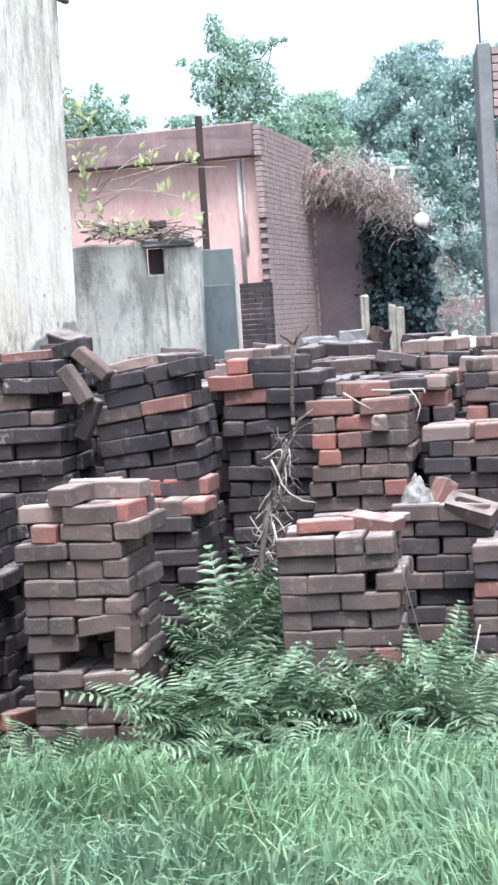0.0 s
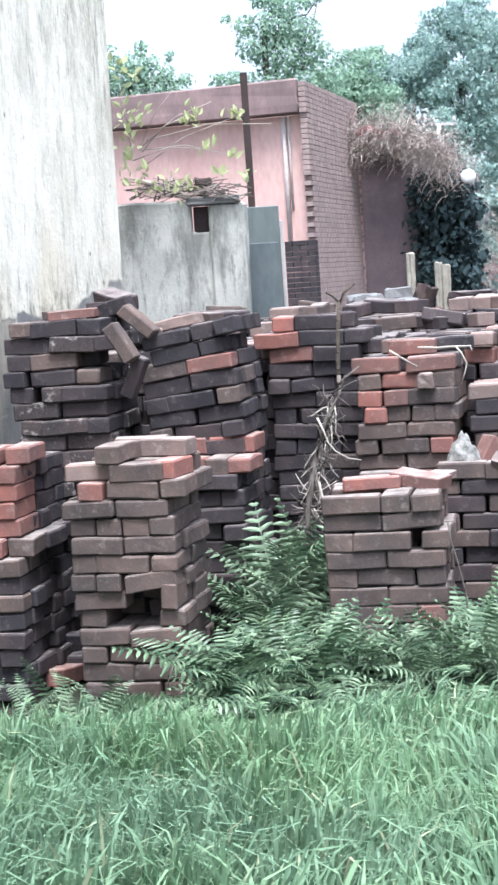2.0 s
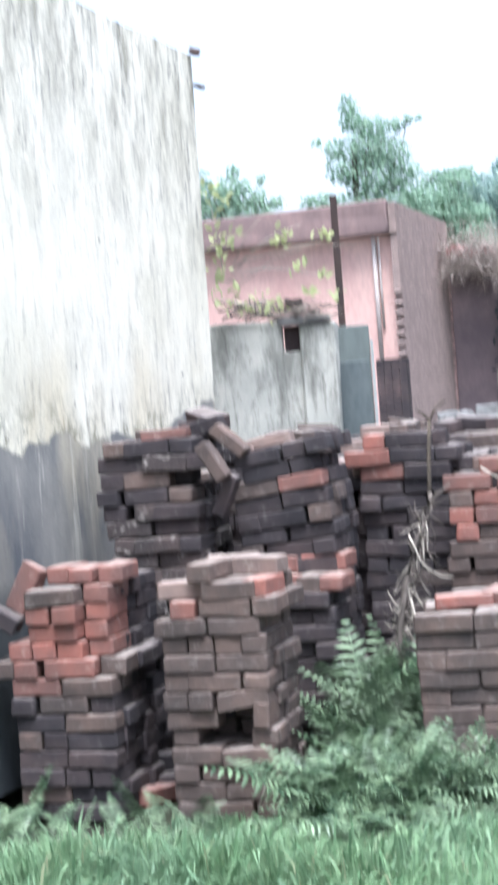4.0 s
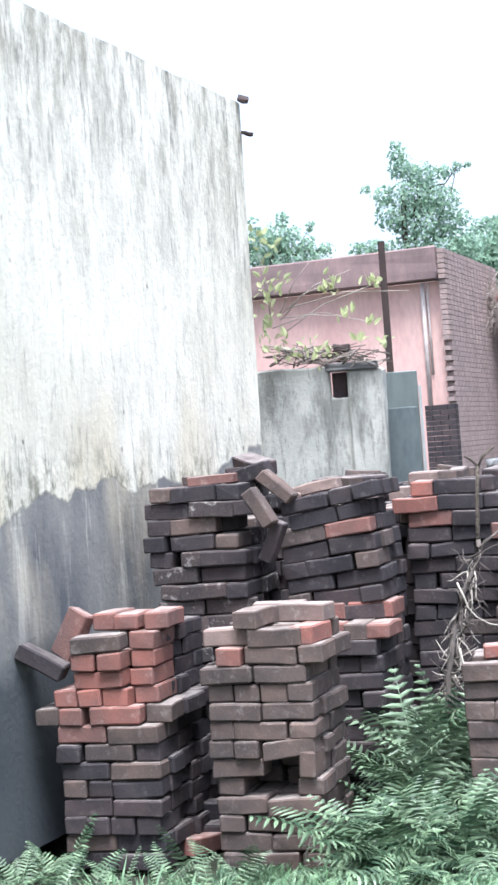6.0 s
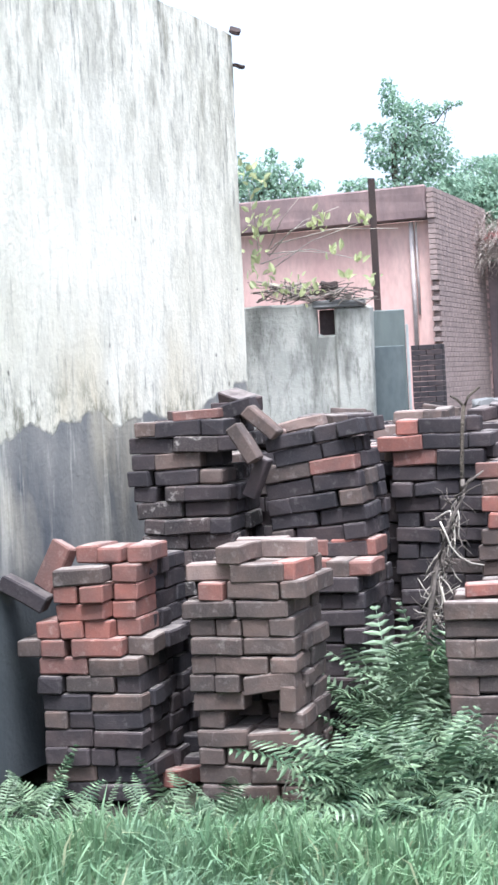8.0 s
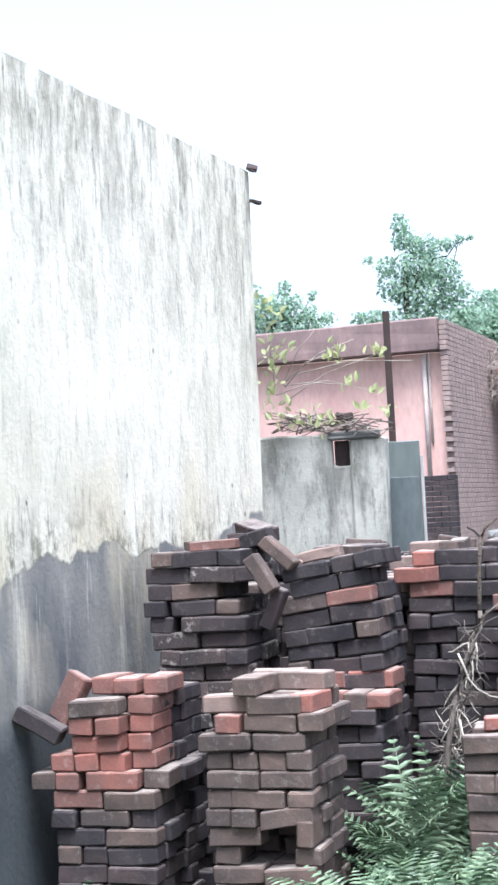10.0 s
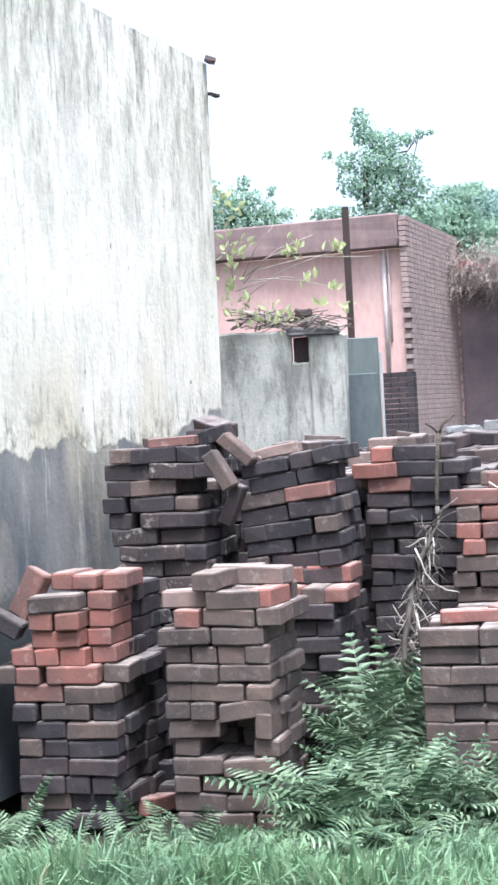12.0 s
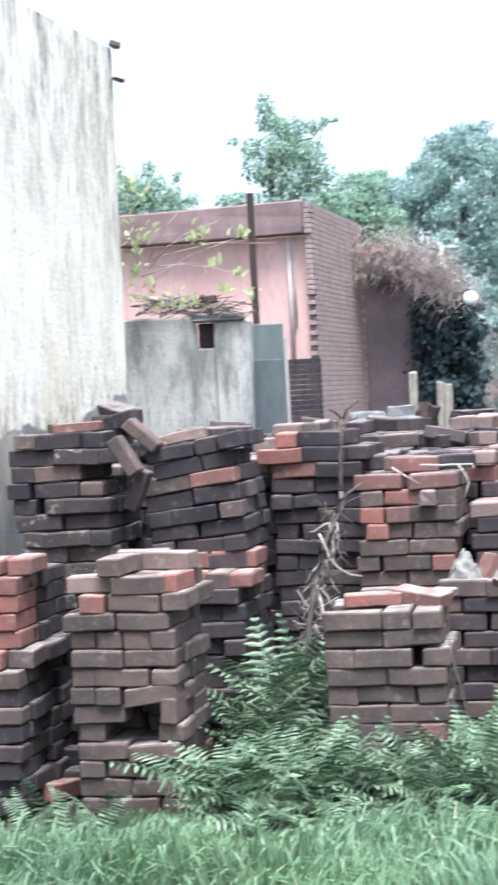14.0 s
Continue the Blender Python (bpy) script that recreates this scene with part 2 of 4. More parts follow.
SHEET_LOW = plain("dull_sheet_metal", (0.075, 0.092, 0.098), (0.11, 0.128, 0.13), 3.5, 0.6, 0.15, 0.005, stretch=(1, 1, 0.4))
PALE_EDGE = plain("bare_sheet_edge", (0.42, 0.44, 0.43), (0.30, 0.32, 0.31), 8, 0.6)
RUST = plain("rusty_iron", (0.055, 0.035, 0.03), (0.035, 0.026, 0.025), 14, 0.8, 0.4, 0.004)
PIPE = plain("chalky_plastic_pipe", (0.62, 0.55, 0.52), (0.48, 0.40, 0.37), 7, 0.6)
CONCRETE = plain("grey_concrete", (0.23, 0.225, 0.22), (0.15, 0.15, 0.15), 4, 0.9, 0.4, 0.01)
PALE_STONE = plain("pale_rubble", (0.55, 0.53, 0.50), (0.40, 0.38, 0.36), 12, 0.9, 0.5, 0.01)
TWIG = plain("dry_grey_twig", (0.15, 0.125, 0.11), (0.08, 0.068, 0.06), 25, 0.9, 0.4, 0.004)
PALE_TWIG = plain("bleached_stick", (0.48, 0.43, 0.37), (0.33, 0.29, 0.25), 25, 0.9, 0.4, 0.004)
BARK = plain("tree_bark", (0.10, 0.08, 0.062), (0.06, 0.05, 0.04), 8, 0.95, 0.7, 0.03)
THATCH = plain("dry_thatch", (0.52, 0.44, 0.39), (0.36, 0.30, 0.27), 18, 0.95, 0.8, 0.03, stretch=(1, 1, 0.3))
GRASS = grass_material()
# leaflet tones run from shadow dark to highlight pale, put into the colour
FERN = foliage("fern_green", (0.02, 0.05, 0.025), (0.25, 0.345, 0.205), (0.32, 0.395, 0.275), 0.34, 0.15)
# haze put into the leaf colour: both tree greens are paler and bluer
TREE_LEAF = foliage("tree_leaf", (0.19, 0.31, 0.23), (0.35, 0.465, 0.35), (0.37, 0.49, 0.355), 0.9, 0.5)
FAR_LEAF = foliage("hazed_distant_leaf", (0.18, 0.285, 0.275), (0.39, 0.495, 0.445), (0.43, 0.54, 0.44), 0.9, 0.5)
YELLOW_LEAF = foliage("yellow_green_leaf", (0.36, 0.41, 0.19), (0.52, 0.53, 0.30), (0.42, 0.47, 0.25), 0.5, 0.4)
BLOOM = foliage("red_bloom", (0.46, 0.20, 0.19), (0.52, 0.29, 0.27), (0.40, 0.22, 0.19))
DRY = foliage("dry_straw", (0.36, 0.35, 0.22), (0.50, 0.48, 0.34), (0.40, 0.40, 0.26), 0.6, 0.2)
DRY_LEAF = foliage("dry_creeper_leaf", (0.38, 0.32, 0.30), (0.50, 0.41, 0.38), (0.34, 0.34, 0.27), 0.8, 0.2)
WHITE = plain("chalk_white", (0.78, 0.77, 0.74), (0.62, 0.61, 0.58), 10, 0.85)
SPECKLED = plain("speckled_cement", (0.36, 0.345, 0.315), (0.09, 0.088, 0.085), 30, 0.9, 0.7, 0.008)
# leaf colour darkened to stand for the deep shade under the creeper
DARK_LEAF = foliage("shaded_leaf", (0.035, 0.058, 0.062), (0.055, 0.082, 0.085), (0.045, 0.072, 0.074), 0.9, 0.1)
OLD_POST = plain("old_cement_post", (0.38, 0.345, 0.28), (0.25, 0.225, 0.19), 9, 0.9, 0.5, 0.01)

# ---- helpers for building ----
rng = random.Random(7)
nrng = np.random.default_rng(11)
AXIS = -12.4  # the turn of the house and of the brick stacks


def empty(name, m=None):
    ob = new(name)
    ob.empty_display_size = 0.1
    if m is not None:
        ob.matrix_basis = m
    return ob


def part(name, bm, material, parent=None, label="", m=None, smooth=False):
    me = bm
    if isinstance(bm, bmesh.types.BMesh):
        me = bpy.data.meshes.new(name)
        if smooth:
            for f in bm.faces:
                f.smooth = True
        bm.to_mesh(me)
        bm.free()
    if material is not None and not me.materials:
        me.materials.append(material)
    ob = new(name, me)
    if parent is not None:
        ob.parent = parent
    if m is not None:
        ob.matrix_basis = m
    if label:
        ob["label"] = label
    return ob


def box_bm(sx, sy, sz, bevel=0.004, rough=0.0, cuts=0, seed=0, base=True):
    """A bevelled box, x and y centred; it stands on z = 0 when base is set. rough moves the corners about."""
    bm = bmesh.new()
    bmesh.ops.create_cube(bm, size=1.0)
    bmesh.ops.scale(bm, vec=(sx, sy, sz), verts=bm.verts)
    if cuts:
        bmesh.ops.subdivide_edges(bm, edges=bm.edges[:], cuts=cuts, use_grid_fill=True)
    if rough:
        rr = random.Random(seed)
        for v in bm.verts:
            v.co += Vector((rr.uniform(-1, 1), rr.uniform(-1, 1), rr.uniform(-1, 1))) * rough
    if bevel:
        edges = [e for e in bm.edges if len(e.link_faces) == 2 and e.calc_face_angle(0) > 0.6]
        bmesh.ops.bevel(bm, geom=edges, offset=bevel, segments=1, affect="EDGES", profile=0.6)
    if base:
        bmesh.ops.translate(bm, vec=(0, 0, sz / 2), verts=bm.verts)
    return bm


def moved(bm, m):
    bmesh.ops.transform(bm, matrix=m, verts=bm.verts)
    return bm


def joined(*bms):
    out = bmesh.new()
    for b in bms:
        me = bpy.data.meshes.new("piece")
        b.to_mesh(me)
        b.free()
        out.from_mesh(me)
        bpy.data.meshes.remove(me)
    return out


def tube_bm(points, r0, r1=None, sides=6):
    """A tapered tube along a line of points."""
    r1 = r0 if r1 is None else r1
    bm = bmesh.new()
    rings, pts = [], [Vector(p) for p in points]
    for i, p in enumerate(pts):
        d = (pts[min(i + 1, len(pts) - 1)] - pts[max(i - 1, 0)]).normalized()
        a = d.cross(Vector((0.3, 0.2, 1)) if abs(d.z) < 0.9 else Vector((1, 0.2, 0))).normalized()
        b = d.cross(a)
        r = r0 + (r1 - r0) * i / (len(pts) - 1)
        rings.append([bm.verts.new(p + (a * math.cos(k * math.tau / sides) + b * math.sin(k * math.tau / sides)) * r) for k in range(sides)])
    for u, v in zip(rings, rings[1:]):
        for k in range(sides):
            bm.faces.new((u[k], u[(k + 1) % sides], v[(k + 1) % sides], v[k]))
    bm.faces.new(rings[0][::-1])
    bm.faces.new(rings[-1])
    return bm


def wander(a, b, n, amount, rr):
    a, b = Vector(a), Vector(b)
    pts = [a + (b - a) * i / n for i in range(n + 1)]
    for p in pts[1:-1]:
        p += Vector((rr.uniform(-1, 1), rr.uniform(-1, 1), rr.uniform(-1, 1))) * amount
    return pts


def mesh_of(name, verts, faces, material):
    me = bpy.data.meshes.new(name)
    me.from_pydata([tuple(v) for v in verts], [], faces)
    me.materials.append(material)
    return me


# ---- bricks ----
BL, BW, BH, COURSE = 0.226, 0.109, 0.071, 0.0765
BRICK_MESHES = {}


def worn_brick(rr):
    """A hand-moulded brick: bowed a little, corners knocked, edges worn round."""
    bm = bmesh.new()
    bmesh.ops.create_cube(bm, size=1.0)
    bmesh.ops.scale(bm, vec=(BL * rr.uniform(0.98, 1.015), BW * rr.uniform(0.96, 1.03), BH * rr.uniform(0.94, 1.04)), verts=bm.verts)
    long = [e for e in bm.edges if abs(e.verts[0].co.x - e.verts[1].co.x) > 0.1]
    bmesh.ops.subdivide_edges(bm, edges=long, cuts=1)
    bow = rr.uniform(-0.0045, 0.0045)
    for v in bm.verts:
        if abs(v.co.x) < 0.02:
            v.co.z += bow
        chip = 0.0055 if abs(v.co.x) > 0.02 and rr.random() < 0.3 else 0.002
        v.co += Vector([rr.uniform(-chip, chip) for _ in range(3)])
    edges = [e for e in bm.edges if e.calc_face_angle(0) > 0.7]
    bmesh.ops.bevel(bm, geom=edges, offset=rr.uniform(0.005, 0.0085), segments=1, affect="EDGES")
    return bm


for kind, mat in BRICK.items():
    BRICK_MESHES[kind] = []
    for k in range(12):
        rr = random.Random(100 + k)
        bm = worn_brick(rr)
        me = bpy.data.meshes.new(kind + "_brick")
        bm.to_mesh(me)
        bm.free()
        me.materials.append(mat)
        BRICK_MESHES[kind].append(me)


def brick(kind, m, parent=None):
    return part("brick", rng.choice(BRICK_MESHES[kind]), None, parent, "", m)


def layer(k, nx, ny):
    """The bricks of one course: (u, v, turned). Courses of stretchers alternate with courses that start on a header."""
    out, w, d = [], nx * 0.23, ny * 0.23
    if k % 2:
        for i in range(nx):
            for j in range(2 * ny):
                if nx > 1 and 0 < j < 2 * ny - 1 and 0 < i < nx - 1:
                    continue
                out.append(((i + 0.5) * 0.23, (j + 0.5) * 0.115, 0))
    else:
        for j in range(ny):
            out.append((0.0575, (j + 0.5) * 0.23, 90))
            out.append((w - 0.0575, (j + 0.5) * 0.23, 90))
        for i in range(nx - 1):
            for j in range(2 * ny):
                out.append((0.115 + (i + 0.5) * 0.23, (j + 0.5) * 0.115, 0))
    return out


def stack(label, x, y, courses, kinds, nx=2, ny=2, turn=AXIS, lean=None, extra=(), first=0, jitter=1.0, seed=0, group="brick stacks", z0=0.0):
    """A dry stack of bricks with its front left foot at x, y. kinds(k, u, v) names the brick of course k. lean(z) gives a shift
    along the front and a tilt in degrees; extra: loose top bricks (u, v, z, turn, tip, kind). Below `first` the courses are one joined mesh."""
    base = empty("brick_stack", pose(x, y, z0, 0, 0, turn))
    tagged(base, label, "brick stack", group)
    rr = random.Random(500 + seed)
    hidden = []
    for k in range(courses):
        z = (k + 0.5) * COURSE
        sx, tip = lean(z) if lean else (0.0, 0.0)
        cx, cd = rr.uniform(-0.007, 0.007) * jitter, rr.uniform(-0.008, 0.008) * jitter
        for u, v, rot in layer(k, nx, ny):
            du, dv = rr.gauss(0, 0.005) * jitter, rr.gauss(0, 0.009) * jitter
            w = nx * 0.115
            m = pose(u + sx + cx + du, v + cd + dv, z + (u - w) * math.tan(radians(tip)) + rr.uniform(0, 0.002),
                     rr.gauss(0, 0.6) * jitter, -tip + rr.gauss(0, 0.85) * jitter, rot + rr.gauss(0, 1.6) * jitter)
            if k < first:
                hidden.append(m)
            else:
                brick(kinds(k, u, v, rr), m, base)
    if hidden:
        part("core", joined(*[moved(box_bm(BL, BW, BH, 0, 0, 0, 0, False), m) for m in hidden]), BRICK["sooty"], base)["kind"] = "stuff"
    for u, v, z, rot, tip, kind, *roll in extra:
        brick(kind, pose(u, v, z, roll[0] if roll else 0, -tip, rot), base)
    return base


LETTERS = {"w": "weathered", "r": "red", "k": "sooty", "d": "dusty", "m": "mossy"}


def laid(label, x, y, rows, rest, depth=4, turn=AXIS, lean=None, jitter=1.0, seed=0, z0=0.0, extra=(), ragged=0.006, group="brick stacks", length=1.0):
    """A dry stack whose front is written course by course from the ground up: a capital is a brick lying lengthwise, a small letter
    a brick end on, e one on its edge, _ a missing half, . a narrow gap, / sets the following bricks back. A course may come with a shift and
    a tip in degrees for its last brick; length suits a batch of longer bricks. Behind the front, whole courses are filled with `rest`; depth is counted in half bricks."""
    base = empty("brick_stack", pose(x, y, z0, 0, 0, turn) @ Matrix.Diagonal((length, 1, 1, 1)))
    tagged(base, label, "brick stack", group)
    rr = random.Random(900 + seed)
    for k, row in enumerate(rows):
        text, shift, last = (row, 0.0, 0.0) if isinstance(row, str) else (tuple(row) + (0.0,))[:3]
        z = (k + 0.5) * COURSE
        sx, tip = lean(z) if lean else (0.0, 0.0)
        sx += rr.uniform(-0.008, 0.008) * jitter
        cd = rr.uniform(-0.008, 0.008) * jitter
        spec, u, back = [], shift, 0.0
        bricks = [c for c in text if c.isalpha()]
        for i, c in enumerate(text):
            if c == "_":
                u += 0.115
            elif c == ".":
                u += 0.03
            elif c == "/":
                back += 0.085
            elif c == "e":
                spec.append((u + 0.04, 0.113 - 0.015, 90, "weathered", 90, 0.0))
                u += 0.08
            else:
                ln = 0.23 if c.isupper() else 0.115
                tilt = last if last and i == len(text) - 1 else 0.0
                spec.append((u + ln / 2, back + (0.0575 if c.isupper() else 0.115), 0 if c.isupper() else 90, LETTERS[c.lower()], 0, tilt))
                u += ln
        v = 0.232 if any(c.islower() for c in bricks) or back or "_" in text else 0.116
        if v > 0.2 and text[-1].isupper() and not back:
            spec.append((max(u, 0.44) - 0.115, 0.174, 0, None, 0, 0.0))
        u0, total = shift, max(shift + 0.345, u)
        while v < depth * 0.115 - 0.05:
            n = max(2, int((total - u0 + 0.03) / 0.115))
            if rr.random() < 0.5 or v + 0.2 > depth * 0.115:
                for i in range(n // 2):
                    spec.append((total - 0.115 - 0.23 * i, v + 0.0575, 0, None, 0, 0.0))
                v += 0.115
            else:
                for i in range(n):
                    spec.append((total - 0.0575 - 0.115 * i, v + 0.115, 90, None, 0, 0.0))
                v += 0.23
        for u, v, rot, kind, edge, tilt in spec:
            du = rr.gauss(0, 0.004) * jitter + (rr.uniform(-1, 1) * ragged if kind is None else 0.0)
            dv = rr.gauss(0, 0.006) * jitter
            zz = z + (u - 0.23) * math.tan(radians(tip)) + rr.uniform(0, 0.0015) + (0.019 if edge else 0.0) + abs(tilt) * 0.0014
            m = pose(u + sx + du, v + cd + dv, zz, 0, 0, 0) @ pose(0, 0, 0, 0, -tip - tilt + rr.gauss(0, 1.1) * jitter, 0) @ pose(0, 0, 0, rr.gauss(0, 0.5) * jitter, 0, rot + rr.gauss(0, 1.5) * jitter)
            if edge:
                m = m @ pose(0, 0, 0, 90, 0, 0)
            brick(kind or rest(k, u, v, rr), m, base)
    for u, v, z, rot, tip, kind, *more in extra:
        flat = more[1] if len(more) > 1 else 1.0
        brick(kind, pose(u, v, z, more[0] if more else 0, -tip, rot) @ Matrix.Diagonal((1, 1, flat, 1)), base)
    return base


def mostly(main, *others):
    """Picks the main kind, or one of others (kind, chance)."""
    def pick(k, u, v, rr):
        r = rr.random()
        for kind, chance in others:
            if r < chance:
                return kind
            r -= chance
        return main
    return pick


# ---- ground ----
def hollow(x, y):
    """Depth of the trodden dip in front of two of the stacks."""
    def step(v, a, b):
        f = min(1.0, max(0.0, (v - a) / (b - a)))
        return f * f * (3 - 2 * f)
    return -0.085 * step(x, -2.9, -2.3) * (1 - step(x, -0.55, -0.25)) * step(y, 5.3, 5.9) * (1 - step(y, 6.9, 7.2))


def ground_sheet():
    bm = bmesh.new()
    far = [60.0, 600.0]
    xs = [-v for v in far[::-1]] + [-6 + 0.15 * i for i in range(81)] + far
    ys = [-v for v in far[::-1]] + [-3 + 0.15 * i for i in range(101)] + far
    grid = [[bm.verts.new((x, y, hollow(x, y) + (0.012 * noise.noise(Vector((x * 3, y * 3, 0))) if abs(x) < 7 and abs(y) < 13 else 0.0) - 0.012)) for y in ys] for x in xs]
    for i in range(len(xs) - 1):
        for j in range(len(ys) - 1):
            bm.faces.new((grid[i][j], grid[i + 1][j], grid[i + 1][j + 1], grid[i][j + 1]))
    return bm


ground = part("ground", ground_sheet(), SOIL, smooth=True)
tagged(ground, "moist dark soil under grass running to the horizon", "ground", kind="structure")

# ---- limewashed building ----
C = Vector((-1.045, 9.50, 0))
along = Vector((-0.2737, -1.0, 0)).normalized()  # from its far corner towards the viewer
turn_w = math.degrees(math.atan2(along.y, along.x))
building = empty("limewashed_building", Matrix.Translation(C) @ pose(0, 0, 0, 0, 0, turn_w) @ pose(0, 0, 0, -0.5))
tagged(building, "tall whitewashed building wall streaked with black algae", "building")
WL, WH = 6.4, 3.745


def long_wall():
    """The streaked wall, with an uneven coping line and slightly wavy render."""
    bm = bmesh.new()
    nx_, nz_ = 64, 40
    grid = [[None] * (nz_ + 1) for _ in range(nx_ + 1)]
    for i in range(nx_ + 1):
        for j in range(nz_ + 1):
            xx = WL * i / nx_
            top = WH + 0.012 * noise.noise(Vector((xx * 5, 0, 0))) + 0.015 * noise.noise(Vector((xx * 1.3, 3, 0)))
            zz = top * j / nz_
            grid[i][j] = bm.verts.new((xx, 0.006 * noise.noise(Vector((xx * 2, 0, zz * 2))), zz))
    for i in range(nx_):
        for j in range(nz_):
            bm.faces.new((grid[i][j], grid[i][j + 1], grid[i + 1][j + 1], grid[i + 1][j]))
    geom = bmesh.ops.extrude_face_region(bm, geom=bm.faces[:])
    bmesh.ops.translate(bm, vec=(0, -0.25, 0), verts=[g for g in geom["geom"] if isinstance(g, bmesh.types.BMVert)])
    bmesh.ops.recalc_face_normals(bm, faces=bm.faces)
    return bm


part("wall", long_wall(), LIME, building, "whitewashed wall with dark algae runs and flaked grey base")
part("wall", moved(box_bm(0.25, 3.2, 3.73, 0.01), pose(0.125, -0.255 - 1.6, 0)), LIME, building)
part("wall", moved(box_bm(0.25, 3.2, 3.73, 0.01), pose(WL - 0.125, -0.255 - 1.6, 0)), LIME, building)
part("wall", moved(box_bm(WL, 0.25, 3.73, 0.01), pose(WL / 2, -3.585, 0)), LIME, building)
part("roof", moved(box_bm(WL - 0.52, 3.18, 0.14, 0.01), pose(WL / 2, -1.86, 3.5)), CONCRETE, building)

# ---- low boundary wall ----
fence = empty("boundary_wall", pose(-1.12, 10.3, 0))
tagged(fence, "low cement boundary wall with dark algae runs", "wall")
part("wall", moved(box_bm(0.56, 0.14, 2.16, 0.012, 0.006, 2, 3), pose(0.2, 0.07, 0)), FENCE, fence)
part("wall", moved(box_bm(0.13, 0.11, 1.95, 0.012, 0.004, 2, 4), pose(0.533, 0.085, 0)), FENCE, fence)
part("wall", moved(box_bm(0.24, 0.14, 2.12, 0.012, 0.006, 2, 5), pose(0.705, 0.07, 0)), FENCE, fence)
part("infill", moved(box_bm(0.1, 0.05, 0.165, 0.006), pose(0.535, 0.12, 1.952)), BRICK["sooty"], fence, "dark brick set back in a gap")
part("lintel", moved(box_bm(0.34, 0.2, 0.05, 0.008, 0.005, 1, 6), pose(0.62, 0.08, 2.122)), CONCRETE, fence)

# ---- sheet metal gate leaf ----
gate = empty("sheet_metal_panel", pose(-0.36, 10.6, 0))
tagged(gate, "grey green painted sheet metal gate panel", "gate")
sheet = part("sheet", moved(box_bm(0.27, 0.02, 2.10, 0.004, 0.002, 2, 8), pose(0.145, 0, 0)), SHEET, gate)
part("edge_strip", moved(box_bm(0.025, 0.035, 2.06, 0.004), pose(-0.005, -0.01, 0)), PALE_EDGE, sheet, "pale bare metal edge strip")
part("edge_strip", moved(box_bm(0.018, 0.035, 2.0, 0.004), pose(0.292, -0.01, 0)), PALE_EDGE, sheet, "pale bare metal edge strip")

part("lower_panel", moved(box_bm(0.235, 0.012, 1.86, 0.003, 0.001, 2, 18), pose(0.148, -0.013, 0)), SHEET_LOW, sheet, "darker lower panel of the gate")

# ---- iron post ----
post = empty("iron_post", pose(-0.262, 11.0, 0))
tagged(post, "thin rusty angle iron post with holes", "post")
part("flange", moved(box_bm(0.045, 0.008, 3.03, 0.001), pose(0, 0, 0)), RUST, post)
part("flange", moved(box_bm(0.008, 0.04, 3.03, 0.001), pose(-0.022, 0.024, 0)), RUST, post)

# ---- pink house ----
hd = Vector((0.93, 3.8, 0)).normalized()
house_turn = math.degrees(math.atan2(-hd.x, hd.y))
house = empty("pink_house", pose(0.33, 24.0, 0, 0, 0, house_turn))
tagged(house, "single storey house with pink front and bare brick side", "house")
HL, HD = 6.0, 3.9
part("wall", moved(box_bm(HL - 0.18, 0.22, 4.02, 0.01), pose(-HL / 2 - 0.035, 0.30, 0)), PINK, house, "faded pink limewashed front wall")
part("wall", moved(box_bm(HL, 0.22, 4.02, 0.01), pose(-HL / 2, HD - 0.11, 0)), PINK, house)
part("wall", moved(box_bm(0.22, HD - 0.4, 4.02, 0.01), pose(-HL + 0.11, HD / 2, 0)), PINK, house)
part("parapet", moved(box_bm(HL, 0.16, 0.49, 0.02, 0.008, 3, 12), pose(-HL / 2 - 0.12, 0.0, 4.025)), PARAPET, house, "stained dull red parapet band")
part("roof", moved(box_bm(HL - 0.3, HD - 0.3, 0.14, 0.01), pose(-HL / 2, HD / 2 + 0.05, 4.03)), CONCRETE, house)
part("rain_pipe", tube_bm([(-0.40, 0.15, 2.1), (-0.40, 0.15, 4.0)], 0.035, 0.035, 8), PIPE, house, "chalky pale rain pipe", smooth=True)
part("rain_pipe", tube_bm([(-0.33, 0.165, 2.6), (-0.33, 0.165, 4.0)], 0.018, 0.018, 8), PIPE, house, "thin pale pipe", smooth=True)


def house_side():
    """The bare brick side wall with toothed ends at the front corner: (length, place) of every brick, course by course."""
    out, rr = [], random.Random(5)
    for k in range(58):
        z, v = k * 0.0775, (0.115 if k % 2 and 18 < k < 40 else 0.0) + (0.03 if k < 52 else 0.0)
        while v < HD:
            ln = min(0.23, HD - v)
            if ln > 0.04:
                out.append((ln - 0.013, pose(-0.055 + rr.uniform(-0.0015, 0.0015), v + ln / 2, z)))
            v += 0.23
    return out


def wall_bricks(bricks, size, material, parent, single):
    """Lays bricks (length, place): those past number `single` as parts that share a mesh by length, the rest joined."""
    rest = [moved(size(ln), m) for ln, m in bricks[:single]]
    if rest:
        part("bricks", joined(*rest), material, parent)["kind"] = "stuff"
    shared = {}
    for ln, m in bricks[single:]:
        key = round(ln, 2)
        if key not in shared:
            me = bpy.data.meshes.new("brick")
            b = size(ln)
            b.to_mesh(me)
            b.free()
            me.materials.append(material)
            shared[key] = me
        part("brick", shared[key], None, parent, "", m)


sides = house_side()
wall_bricks(sides, lambda ln: box_bm(0.11, ln, 0.067, 0.003), HOUSE_BRICK, house, len(sides) - 300)
part("wall", moved(box_bm(0.12, HD - 0.24, 4.48, 0.004), pose(-0.064, HD / 2 + 0.11, 0)), MORTAR, house)

